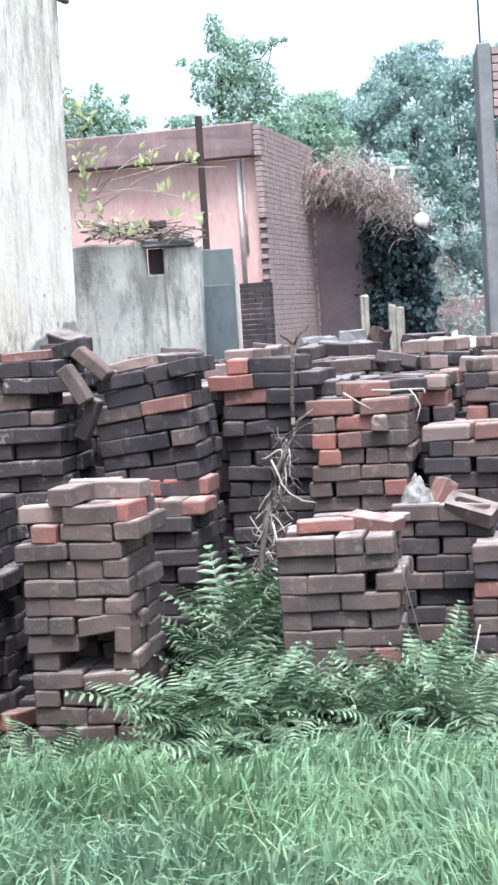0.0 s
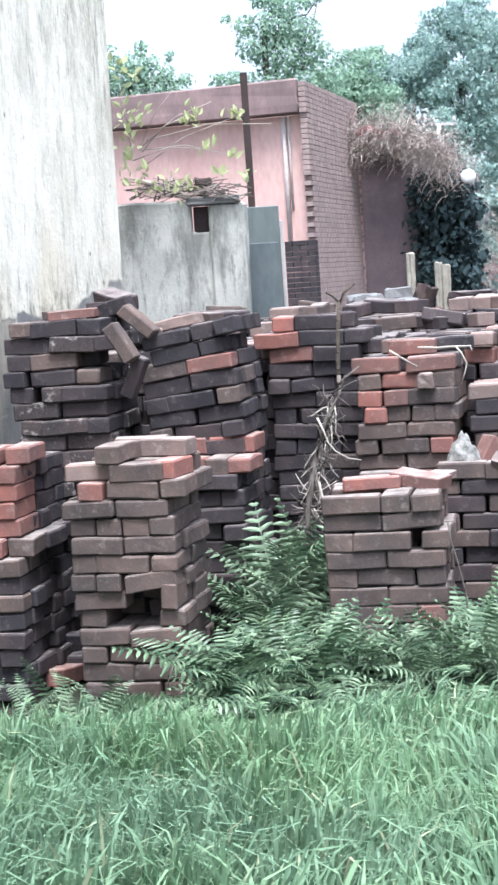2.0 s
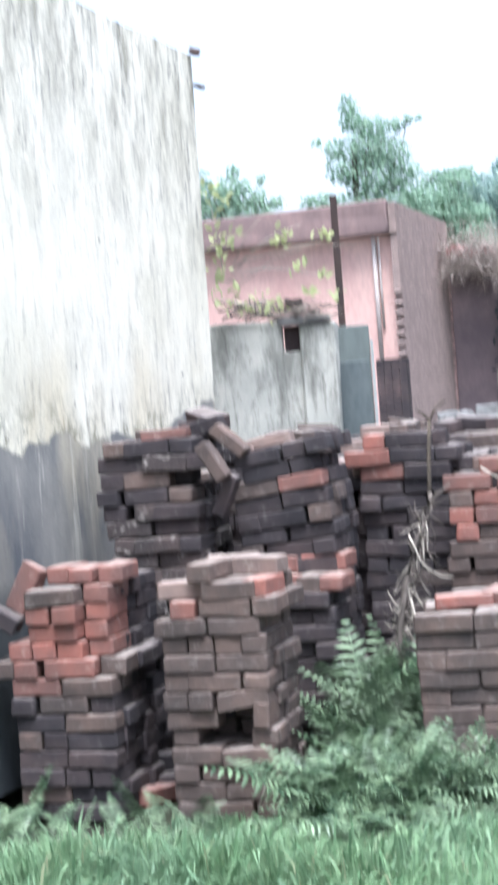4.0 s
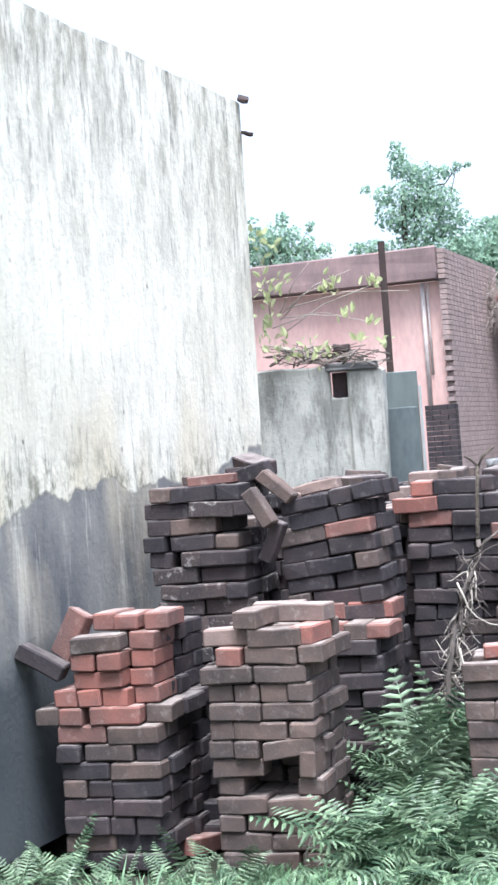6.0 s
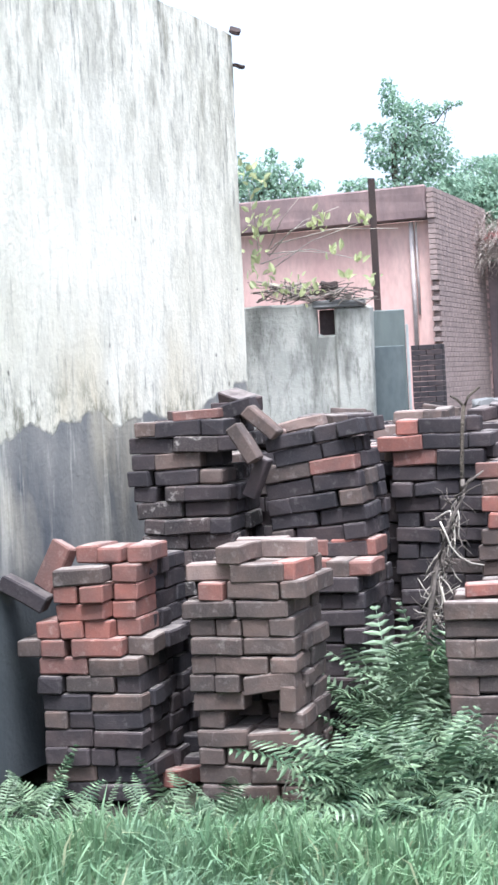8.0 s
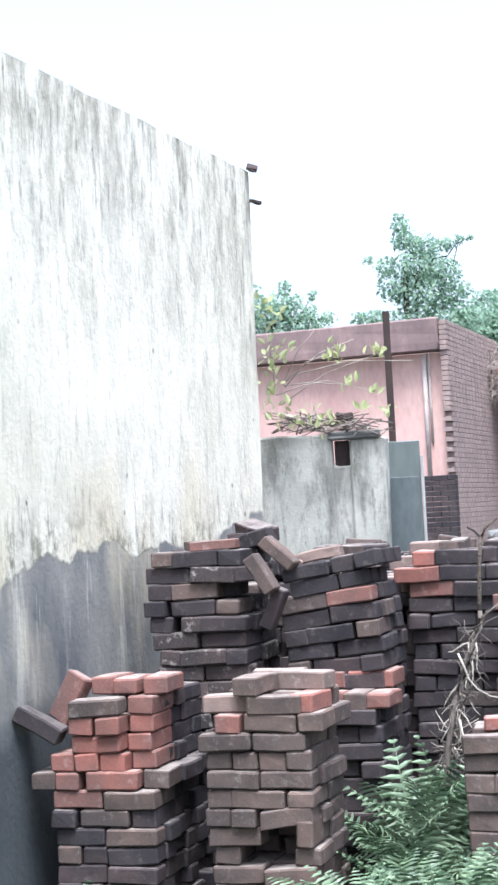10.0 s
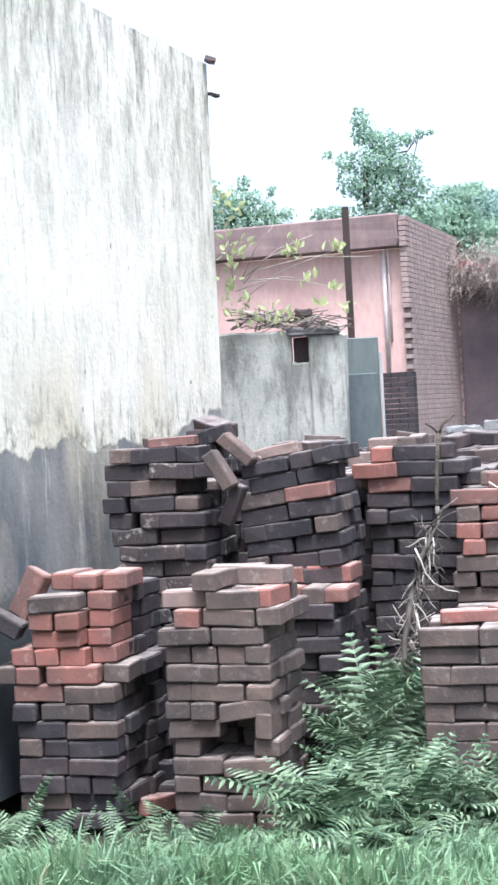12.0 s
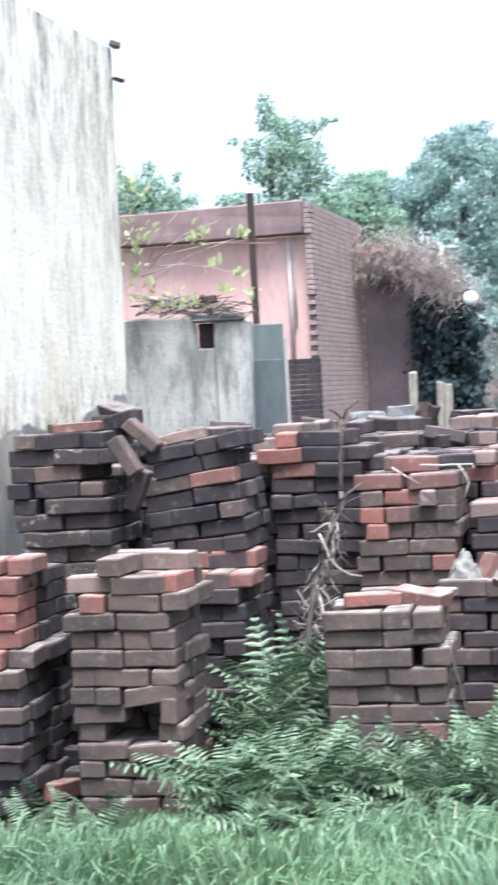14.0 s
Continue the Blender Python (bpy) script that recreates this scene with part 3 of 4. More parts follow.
# ---- low brick wall by the house ----
low = empty("low_brick_wall", pose(-0.09, 23.2, 0, 0, 0, house_turn))
tagged(low, "low dark brick wall in front of the house", "wall")
bricks = []
for k in range(28):
    u = -0.115 if k % 2 else 0.0
    while u < 0.44:
        a, b = max(u, 0.0), min(u + 0.222, 0.45)
        if b - a > 0.03:
            bricks.append((b - a, pose((a + b) / 2, 0, k * 0.0755)))
        u += 0.23
wall_bricks(bricks, lambda ln: box_bm(ln, 0.2, 0.071, 0.004), BRICK["sooty"], low, 0)

# ---- dark lean-to hut beside the house ----
hut = empty("lean_to_hut", pose(1.27, 28.0, 0, 0, 0, house_turn))
tagged(hut, "dark lean-to hut with a shaggy dry thatch roof", "hut")
part("wall", moved(box_bm(0.95, 0.2, 3.6, 0.02, 0.01, 2, 3), pose(0.475, 0, 0)), HUT, hut)
part("wall", moved(box_bm(0.2, 2.4, 3.5, 0.02, 0.01, 2, 4), pose(0.85, 1.32, 0)), HUT, hut)
part("wall", moved(box_bm(1.7, 0.2, 3.3, 0.02, 0.01, 2, 4), pose(0.85, 2.7, 0)), HUT, hut)
part("roof", moved(box_bm(1.35, 3.1, 0.24, 0.05, 0.03, 4, 4), pose(0.62, 1.25, 3.62, 0, 3, 0)), THATCH, hut)

# ---- plastered brick pier ----
pier = empty("brick_building_corner", pose(2.12, 14.0, 0, 0, 0, -6))
tagged(pier, "unfinished brick building corner with a grey plaster strip", "building")
part("wall", moved(box_bm(0.125, 0.9, 3.88, 0.01, 0.004, 2, 9), pose(0.0625, 0.45, 0)), CONCRETE, pier, "grey plaster corner strip")
bricks, rr = [], random.Random(9)
for k in range(51):
    u = 0.127 - (0.115 if k % 2 else 0.0)
    while u < 1.6:
        a = max(u, 0.129)
        if u + 0.22 - a > 0.03 and not (40 <= k <= 42 and u < 0.2):
            bricks.append((u + 0.22 - a, pose((a + u + 0.22) / 2, 0.06 + rr.uniform(-0.006, 0.006), k * 0.0755)))
        u += 0.23
wall_bricks(bricks, lambda ln: box_bm(ln, 0.11, 0.066, 0.004), HOUSE_BRICK, pier, max(0, len(bricks) - 240))
part("wall", moved(box_bm(1.5, 0.14, 3.86, 0.01), pose(0.92, 0.19, 0)), MORTAR, pier)
part("starter_bar", tube_bm([(0.05, 0.3, 3.7), (0.045, 0.3, 4.8)], 0.009, 0.009, 6), RUST, pier, "rusty reinforcing rod")

# ---- front row of brick stacks ----
def tiers(*bands):
    """bands: (first course, picker); the last band whose course is reached holds."""
    def pick(k, u, v, rr):
        f = bands[0][1]
        for start, g in bands:
            if k >= start:
                f = g
        return f(k, u, v, rr)
    return pick


# shade is painted in here: sooty bricks low down and along the side
laid("squared stack of weathered bricks with red upper courses", -1.67, 6.56,
     ["KK", "WK", "kkkk", "KK", "wkK", "KW", "kWk", "RW", ("wr.R/w", -0.11), ("rrr/r", -0.02), ("R/r", 0.085), ("rr/r", 0.085), ("W/r", 0.085)],
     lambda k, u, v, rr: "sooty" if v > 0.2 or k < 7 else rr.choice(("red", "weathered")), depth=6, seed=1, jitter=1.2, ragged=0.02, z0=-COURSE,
     extra=[(0.30, 0.24, 1.031, 86, 0, "red"), (0.42, 0.26, 1.031, 93, 0, "red"), (0.18, 0.27, 1.031, 88, 0, "red"), (0.03, 0.16, 0.985, 0, 62, "red", 78), (-0.07, 0.05, 0.885, 10, -30, "sooty")])
laid("tapering stack of weathered bricks with a hole in its face", -1.0, 6.46,
     ["wWw", "WW", "wWw", "WW", "w__w", "W_.e", ("wwW", 0.0, 6.0), "wWw", "WW", "wwww", ("WW", -0.025), ("rWw", 0.045)],
     mostly("weathered", ("sooty", 0.06)), seed=2, jitter=1.3, ragged=0.012, z0=-COURSE,
     extra=[(0.09, 0.10, 0.955, 8, 0, "dusty"), (0.30, 0.06, 0.955, 3, 0, "weathered"), (0.42, 0.14, 0.955, 84, 0, "red"), (0.25, 0.2, 0.955, 2, 0, "weathered"), (0.36, 0.35, 0.955, 3, 0, "weathered"), (0.13, 0.33, 0.955, 3, 0, "weathered"),
            (0.20, 0.11, 1.030, 82, 0, "weathered"), (0.37, 0.27, 1.030, -14, 0, "dusty"), (0.22, 0.37, 1.030, 10, 0, "dusty")])
# sooty bricks here also put the shade between stacks into the colour
stack("stack of bricks dark with soot and painted shade behind the tapering stack", -0.745, 7.15, 10, mostly("sooty", ("weathered", 0.1)), seed=3,
      extra=[(0.17, 0.1, 0.80, 0, 0, "red"), (0.34, 0.12, 0.80, 92, 0, "weathered"), (0.45, 0.12, 0.80, 88, 0, "red"), (0.36, 0.34, 0.80, 2, 0, "weathered"),
             (0.16, 0.33, 0.80, 90, 0, "weathered"), (0.20, 0.3, 0.877, 88, 0, "red"), (0.31, 0.31, 0.877, 92, 0, "red"), (0.42, 0.32, 0.877, 90, 0, "red")])
laid("neat square stack of brown weathered bricks", 0.05, 6.42,
     ["WW", "wWw", "WW", "wWr", "WW", "wWw", "WW", "wW.w", ("WW", -0.01, 3.0), "Www"],
     mostly("weathered", ("sooty", 0.05)), seed=4, jitter=0.9, z0=-0.04, turn=-9.5, length=1.07,
     extra=[(0.17, 0.22, 0.789, 6, 1, "red", 0, 0.7), (0.36, 0.24, 0.793, -24, -8, "red", 4, 0.75), (0.22, 0.38, 0.789, 2, 0, "weathered", 0, 0.7), (0.40, 0.33, 0.782, 65, 3, "dusty", 0, 0.5)])
stack("low stack of brown bricks with a cloth on top", 0.56, 6.98, 9, mostly("sooty", ("weathered", 0.45)), seed=5, group="brick stacks",
      extra=[(0.12, 0.06, 0.725, 3, 0, "weathered"), (0.34, 0.05, 0.725, -2, 0, "weathered")])
stack("stack of brown bricks with two red bricks", 0.87, 6.66, 8, mostly("sooty", ("red", 0.12), ("weathered", 0.4)), seed=6)

# ---- back row of brick stacks ----
laid("tall leaning stack of lichened bricks beside the whitewashed wall", -1.325, 7.36,
     ["mMm", "MM", "mMm", "MM", "mmM", "MM", "mMm", "MW", "mMm", "MM", "mMm", "mmM", "MM", "mMk", "MK", "k.mK", "kKw", ("kW", 0.02), "KMk", ("wKk", 0.03)],
     mostly("sooty", ("mossy", 0.4)), seed=7, jitter=1.7, z0=-0.03, lean=lambda z: (0.04 - 0.12 * max(0.0, z - 0.5), 0.0),
     extra=[(0.25, 0.14, 1.552, 4, 2, "red", 0, 0.6), (0.15, 0.33, 1.552, 0, 0, "weathered", 0, 0.6), (0.38, 0.32, 1.565, 5, 0, "sooty")])
laid("tall sagging stack of sooty bricks with a few red ones", -0.715, 7.34,
     ["kKk", "KK", "kKk", "KK", "wKk", "KK", "kKk", "KW", "kkK", "KK", "kKk", "KK", "wKk", "KK", "kKw", "KK", "WR", ("Kk", 0.04), "Kkk"],
     mostly("sooty", ("weathered", 0.2)), seed=8, jitter=1.4, z0=-0.02, lean=lambda z: (-0.02 * z, max(0.0, (z - 0.5) * 10)),
     extra=[(0.12, 0.16, 1.47, 6, 10, "dusty", 0, 0.8)])
laid("tall stack of sooty bricks", -0.16, 7.85,
     ["kKk", "KK", "kKk", "KK", "kkK", "KK", "kKk", "KK", "kKk", "KW", "kKk", "KK", "kkK", "KK", "kKk", "KK", "RK", ("RKk", -0.06), ("rK", 0.03)],
     mostly("sooty", ("weathered", 0.2)), seed=9, jitter=1.2, z0=-0.02)
laid("tall stack of brown bricks with bright red upper courses", 0.25, 7.44,
     ["WW", "wWw", "WW", "wWw", "WW", "wWw", "WW", "WW", "wRw", "WW", "wWr", "WW", ("rwww", 0.02), ("rrW", 0.02), ("wRw", 0.01), "R.R"],
     mostly("weathered", ("sooty", 0.15), ("red", 0.1)), seed=10, jitter=1.2,
     extra=[(0.26, 0.15, 1.26, 2, 0, "red"), (0.2, 0.34, 1.26, -4, 0, "weathered"), (0.42, 0.3, 1.26, 6, 2, "sooty")])
stack("dark stack of mixed bricks with a pale top", 0.79, 7.45, 14, tiers((0, mostly("sooty", ("weathered", 0.3))), (13, mostly("dusty", ("red", 0.4)))), seed=11, jitter=1.4)
stack("dark stack of mixed bricks", 1.34, 7.35, 15, mostly("sooty", ("weathered", 0.3), ("red", 0.1)), seed=12, jitter=1.3)

# ---- rows of stacks behind, seen by their tops ----
tops = []
for j in range(4):
    for i in range(6):
        xx, yy = -1.04 + 0.52 * i + 0.115 * j + rng.uniform(-0.02, 0.02), 8.15 + 0.53 * j - 0.114 * i + rng.uniform(-0.02, 0.02)
        if xx < -1.31 + 0.2737 * (yy - 8.15):
            continue
        n = 17 + (1 if j >= 2 else 0)
        tops.append((xx, yy, n * COURSE))
        stack("tall stack of dark bricks in a tight yard row", xx, yy, n,
              mostly("sooty", ("weathered", 0.25), ("dusty", 0.1), ("red", 0.05)), seed=30 + 6 * j + i, first=n - 3, jitter=2.2, group="rear brick stacks")


def top_at(x, y, default=1.38):
    """The height of the stack top under a place in the rear rows."""
    c, s = math.cos(radians(AXIS)), math.sin(radians(AXIS))
    for tx, ty, tz in tops:
        u, v = (x - tx) * c + (y - ty) * s, -(x - tx) * s + (y - ty) * c
        if -0.02 <= u <= 0.48 and -0.02 <= v <= 0.48:
            return tz
    return default

# ---- grass ----
def grass(n, x0, x1, y0, y1, h0, h1, seed, wmin=0.0022, wmax=0.005, mat=None, flop=0.8):
    r = np.random.default_rng(seed)
    x, y = r.uniform(x0, x1, n), r.uniform(y0, y1, n)
    bare = (x < -1.0) & (y > 5.95 + 0.3 * r.random(n))  # shaded soil beside the wall
    x, y = x[~bare], y[~bare]
    n = len(x)
    tuft = np.array([noise.noise(Vector((a * 2.3, b * 2.3, 0.0))) for a, b in zip(x, y)])
    cap = np.clip(1.60 - 0.268 * y, 0.055, 0.30) / 0.30
    h = r.uniform(h0, h1, n) * (0.8 + 0.4 * r.random(n)) * (1.0 + 0.55 * tuft) * cap
    comb = np.array([noise.noise(Vector((a * 1.1, b * 1.1, 4.0))) for a, b in zip(x, y)]) * 5.0
    a = comb + r.normal(0, 1.1, n)
    lean = np.clip(r.normal(0.42, 0.25, n), 0.05, flop) * h
    w, side = r.uniform(wmin, wmax, n), r.uniform(0, math.tau, n)
    dx, dy, wx, wy = np.cos(a) * lean, np.sin(a) * lean, np.cos(side) * w, np.sin(side) * w
    V = np.empty((n, 7, 3))
    for i, (f, g, k) in enumerate(((0, 0, 0.8), (0.45, 0.2, 1), (0.82, 0.58, 0.75))):
        z = h * f
        V[:, 2 * i] = np.c_[x + dx * g - wx * k, y + dy * g - wy * k, z]
        V[:, 2 * i + 1] = np.c_[x + dx * g + wx * k, y + dy * g + wy * k, z]
    V[:, 6] = np.c_[x + dx * 1.1, y + dy * 1.1, h * (1 - 0.45 * (lean / h) ** 2)]
    V[:, :, 2] += np.array([hollow(a, c) for a, c in zip(x, y)])[:, None]
    b = 7 * np.arange(n)[:, None]
    quads = np.concatenate([b + [0, 1, 3, 2], b + [2, 3, 5, 4]]).tolist()
    tris = (b + [4, 5, 6]).tolist()
    return mesh_of("grass", V.reshape(-1, 3), quads + tris, mat or GRASS)


lawn = part("grass", grass(66000, -2.6, 1.7, 3.7, 6.6, 0.15, 0.30, 3, 0.003, 0.0065), None)
tagged(lawn, "lush green uncut grass with a few dry blades", "grass", kind="stuff")
yard = part("grass", grass(42000, -4.5, 4.5, -3.0, 3.7, 0.16, 0.3, 4, 0.005, 0.009), None)
tagged(yard, "lush green uncut grass underfoot", "grass", kind="stuff")
strands = part("dry_grass", grass(2600, -0.25, 1.3, 4.0, 5.1, 0.10, 0.2, 5, 0.0018, 0.0036, DRY, 1.2), None)
tagged(strands, "bleached dry grass strands among green grass", "dry grass", kind="stuff")


# ---- ferns ----
def frond_mesh(length, droop, seed):
    """A sword fern frond along +y, rising and then drooping, with paired toothed leaflets."""
    r = random.Random(seed)
    V, F = [], []
    pairs = 14

    def spine(s):
        return Vector((0.02 * math.sin(s * 3 + seed), length * s * (1 - 0.12 * droop * s), length * (0.42 * s - droop * 0.62 * s * s)))

    for i in range(12):
        p, q = spine(i / 12), spine((i + 1) / 12)
        b = len(V)
        w = 0.0028 * (1 - i / 14)
        V += [p + Vector((-w, 0, 0.002)), p + Vector((w, 0, 0.002)), q + Vector((w, 0, 0.002)), q + Vector((-w, 0, 0.002))]
        F.append((b, b + 1, b + 2, b + 3))
    for i in range(pairs):
        s = 0.14 + 0.86 * i / (pairs - 1)
        p = spine(s)
        d = (spine(min(1, s + 0.03)) - spine(s - 0.03)).normalized()
        ln = 0.25 * length * min(1.0, 0.55 + 1.6 * (s - 0.14)) * (1.02 - s) ** 0.55 * r.uniform(0.88, 1.1) + 0.006
        wd = 0.020 * length / 0.42 * (0.6 + 0.4 * (1 - s))
        for sg in (-1, 1):
            out = (Vector((sg, 0, 0)) * 1.0 + d * r.uniform(0.12, 0.32)).normalized()
            lift = Vector((0, 0, r.uniform(-0.25, 0.2)))
            a, m_, e = p, p + (out + lift * 0.5) * ln * 0.5, p + (out + lift - Vector((0, 0, 0.25))) * ln
            hw = d * wd * 0.5
            b = len(V)
            up = Vector((0, 0, wd * 0.18))
            V += [a - hw * 0.8, a + hw * 0.8, m_ + hw - up, e, m_ - hw - up, m_ + up * 0.5]
            F += [(b, b + 5, b + 4), (b, b + 1, b + 5), (b + 1, b + 2, b + 5), (b + 5, b + 2, b + 3), (b + 5, b + 3, b + 4)]
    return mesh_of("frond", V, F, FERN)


FRONDS = [frond_mesh(0.40, d, k) for k, d in enumerate((0.35, 0.6, 0.85, 0.5, 1.0, 0.7))]


def fern(x, y, n, size, spread, rr, z=0.0, lift=25, toward=None):
    base = empty("fern", pose(x, y, z + hollow(x, y), 0, 0, rr.uniform(0, 360)))
    tagged(base, "green sword fern with pale arching fronds", "fern", "ferns by the brick stacks")
    for i in range(n):
        ang = 360 * i / n + rr.uniform(-25, 25) if toward is None else toward + rr.uniform(-75, 75) - math.degrees(base.rotation_euler.z)
        s = size * rr.uniform(0.75, 1.2)
        m = pose(0, 0, 0.01, 0, 0, ang) @ pose(0, 0, 0, rr.uniform(lift - spread, lift + spread), rr.uniform(-25, 25), 0) @ Matrix.Diagonal((s, s, s, 1))
        part("frond", rr.choice(FRONDS), None, base, "", m)


fr = random.Random(21)
for i in range(9):  # the climbing clump between two stacks
    f = i / 8
    fern(-0.15 + fr.uniform(-0.10, 0.09) + 0.03 * f, 6.62 + 0.5 * f + fr.uniform(-0.05, 0.05), 6, 1.0 + 0.5 * f, 25, fr, 0.0, 35 + 28 * f)
for i in range(6):
    fern(-0.10 + fr.uniform(-0.09, 0.09), 7.05 + fr.uniform(-0.12, 0.1), 6, 1.45, 16, fr, 0.0, 54)
for i in range(52):  # the low bank in front
    u = fr.random()
    fern(-0.42 + 1.25 * u, 5.98 + fr.uniform(-0.24, 0.24) - 0.1 * u, 6, fr.uniform(0.85, 1.2), 25, fr, 0.0, 28)
for i in range(6):
    fern(0.60 + fr.uniform(-0.05, 0.2), 6.35 + fr.uniform(-0.1, 0.15), 6, fr.uniform(0.7, 1.0), 20, fr, 0.0, 38)
for i in range(11):  # sparse ferns by the left stacks
    fern(-1.95 + 1.15 * i / 11 + fr.uniform(-0.05, 0.05), 6.12 + fr.uniform(-0.1, 0.1), 3, fr.uniform(0.5, 0.8), 22, fr, 0.0, 36)
for i in range(3):
    fern(-1.85 + fr.uniform(-0.2, 0.25), 6.35 + fr.uniform(-0.15, 0.2), 4, fr.uniform(0.5, 0.75), 20, fr, 0.0, 34)


# ---- trees ----
def leaf_cloud(name, clumps, per, size, mat, seed, flat=0.75, long=1.7, swell=1.0):
    """Leaves in the shells of many clumps (x, y, z, radius)."""
    r = np.random.default_rng(seed)
    Vs = []
    for x, y, z, rad in clumps:
        n = max(6, int(per * rad * rad))
        d = r.normal(size=(n, 3))
        d /= np.linalg.norm(d, axis=1)[:, None]
        p = np.array([x, y, z]) + d * rad * swell * r.uniform(0.45, 1.12, (n, 1)) * np.array([1, 1, flat])
        nor = d * 0.7 + r.normal(size=(n, 3)) * 0.55 + np.array([0, 0, 0.5])
        nor /= np.linalg.norm(nor, axis=1)[:, None]
        t = np.cross(nor, r.normal(size=(n, 3)))
        t = t / np.linalg.norm(t, axis=1)[:, None]
        t[:, 2] -= 0.35
        u = np.cross(nor, t)
        s = size * r.uniform(0.6, 1.35, (n, 1))
        Vs.append(np.stack([p - t * s * long * 0.5, p + u * s * 0.5 + nor * s * 0.12, p + t * s * long * 0.5, p - u * s * 0.5 + nor * s * 0.12], 1))
    V = np.concatenate(Vs).reshape(-1, 3)
    F = (4 * np.arange(len(V) // 4)[:, None] + [0, 1, 2, 3]).tolist()
    return mesh_of(name, V, F, mat)


def tree(label, x, y, trunk_h, trunk_r, clumps, per, size, mat, seed, limbs=9):
    base = empty("tree", pose(x, y, 0))
    tagged(base, label, "tree", "trees behind the house")
    rr = random.Random(seed)
    loc = [(a - x, b - y, c, r) for a, b, c, r in clumps]
    part("trunk", tube_bm(wander((0, 0, 0), (rr.uniform(-0.2, 0.2), 0, trunk_h), 7, 0.08, rr), trunk_r, trunk_r * 0.35, 8), BARK, base, smooth=True)
    for c in rr.sample(loc, min(limbs, len(loc))):
        s = rr.uniform(0.55, 0.98) * trunk_h
        part("limb", tube_bm(wander((0, 0, min(s, c[2])), c[:3], 5, 0.12, rr), trunk_r * 0.2, 0.012, 6), BARK, base, smooth=True)
    part("crown", leaf_cloud("crown", loc, per, size, mat, seed, swell=1.22), None, base)["kind"] = "stuff"


tree("dark green tree with an uneven spire and drooping leaves", -0.2, 45, 8.6, 0.2,
     [(-0.5, 45, 10.0, 0.14), (-0.47, 45, 9.7, 0.24), (-0.35, 45, 9.3, 0.36), (0.15, 45, 9.05, 0.42), (0.75, 45, 9.12, 0.24), (1.15, 45, 9.22, 0.14),
      (1.45, 45, 9.26, 0.1), (-0.95, 45, 8.55, 0.3), (-1.45, 45, 8.78, 0.14), (-0.05, 45, 8.5, 0.6), (0.65, 45, 8.35, 0.5), (-0.75, 45, 7.95, 0.42),
      (0.95, 45, 7.7, 0.42), (0.05, 45, 7.7, 0.7), (-1.3, 45, 7.05, 0.38), (-1.75, 45, 7.15, 0.22), (0.65, 45, 7.0, 0.6), (1.15, 45, 6.9, 0.5),
      (-0.4, 45, 6.8, 0.6), (-1.0, 45, 6.5, 0.5), (0.3, 45, 6.2, 0.7)], 2300, 0.068, TREE_LEAF, 31)
tree("green tree with spiky shoots above the roof", -3.6, 40, 6.8, 0.16,
     [(-4.35, 40, 7.0, 0.35), (-4.0, 40, 6.8, 0.5), (-3.6, 40, 7.05, 0.42), (-3.42, 40, 7.5, 0.16), (-3.25, 40, 6.8, 0.45), (-2.85, 40, 6.6, 0.32),
      (-2.75, 40, 7.2, 0.14), (-2.4, 40, 6.6, 0.2), (-3.7, 40, 6.4, 0.5), (-3.1, 40, 6.2, 0.5), (-2.6, 40, 6.2, 0.35), (-4.2, 40, 7.5, 0.12), (-4.5, 40, 6.4, 0.5)],
     2000, 0.062, TREE_LEAF, 32)


def treeline(x):
    """Height of the leafy skyline across the far trees."""
    pts = [(1.2, 7.6), (1.8, 8.3), (2.6, 8.35), (3.6, 8.5), (4.4, 9.0), (4.9, 9.7), (5.6, 9.95), (6.4, 10.1), (7.2, 9.75), (8.2, 9.8), (9.0, 9.3), (10.5, 8.6)]
    for (a, ha), (b, hb) in zip(pts, pts[1:]):
        if a <= x <= b:
            return ha + (hb - ha) * (x - a) / (b - a)
    return 7.6


tr_ = random.Random(77)
for k, (xa, xb, yy) in enumerate(((1.3, 3.2, 50), (3.0, 5.0, 53), (4.7, 6.6, 52), (6.3, 8.3, 54), (8.0, 10.2, 51))):
    clumps = []
    for i in range(62):
        cx = tr_.uniform(xa, xb)
        rad = tr_.uniform(0.28, 0.62)
        top = treeline(cx) - rad * 0.7
        f = tr_.random() ** 0.75
        cz = top - (1 - f) * (top - 2.0)
        clumps.append((cx, yy + tr_.uniform(-1.4, 1.2) - 2.2 * (1 - f), cz, rad))
    for i in range(9):
        cx = xa + (xb - xa) * (i + tr_.random()) / 9
        clumps.append((cx, yy, treeline(cx) - 0.12, tr_.uniform(0.14, 0.28)))
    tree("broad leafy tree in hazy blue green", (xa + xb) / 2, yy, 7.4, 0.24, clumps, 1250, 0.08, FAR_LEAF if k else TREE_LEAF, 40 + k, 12)


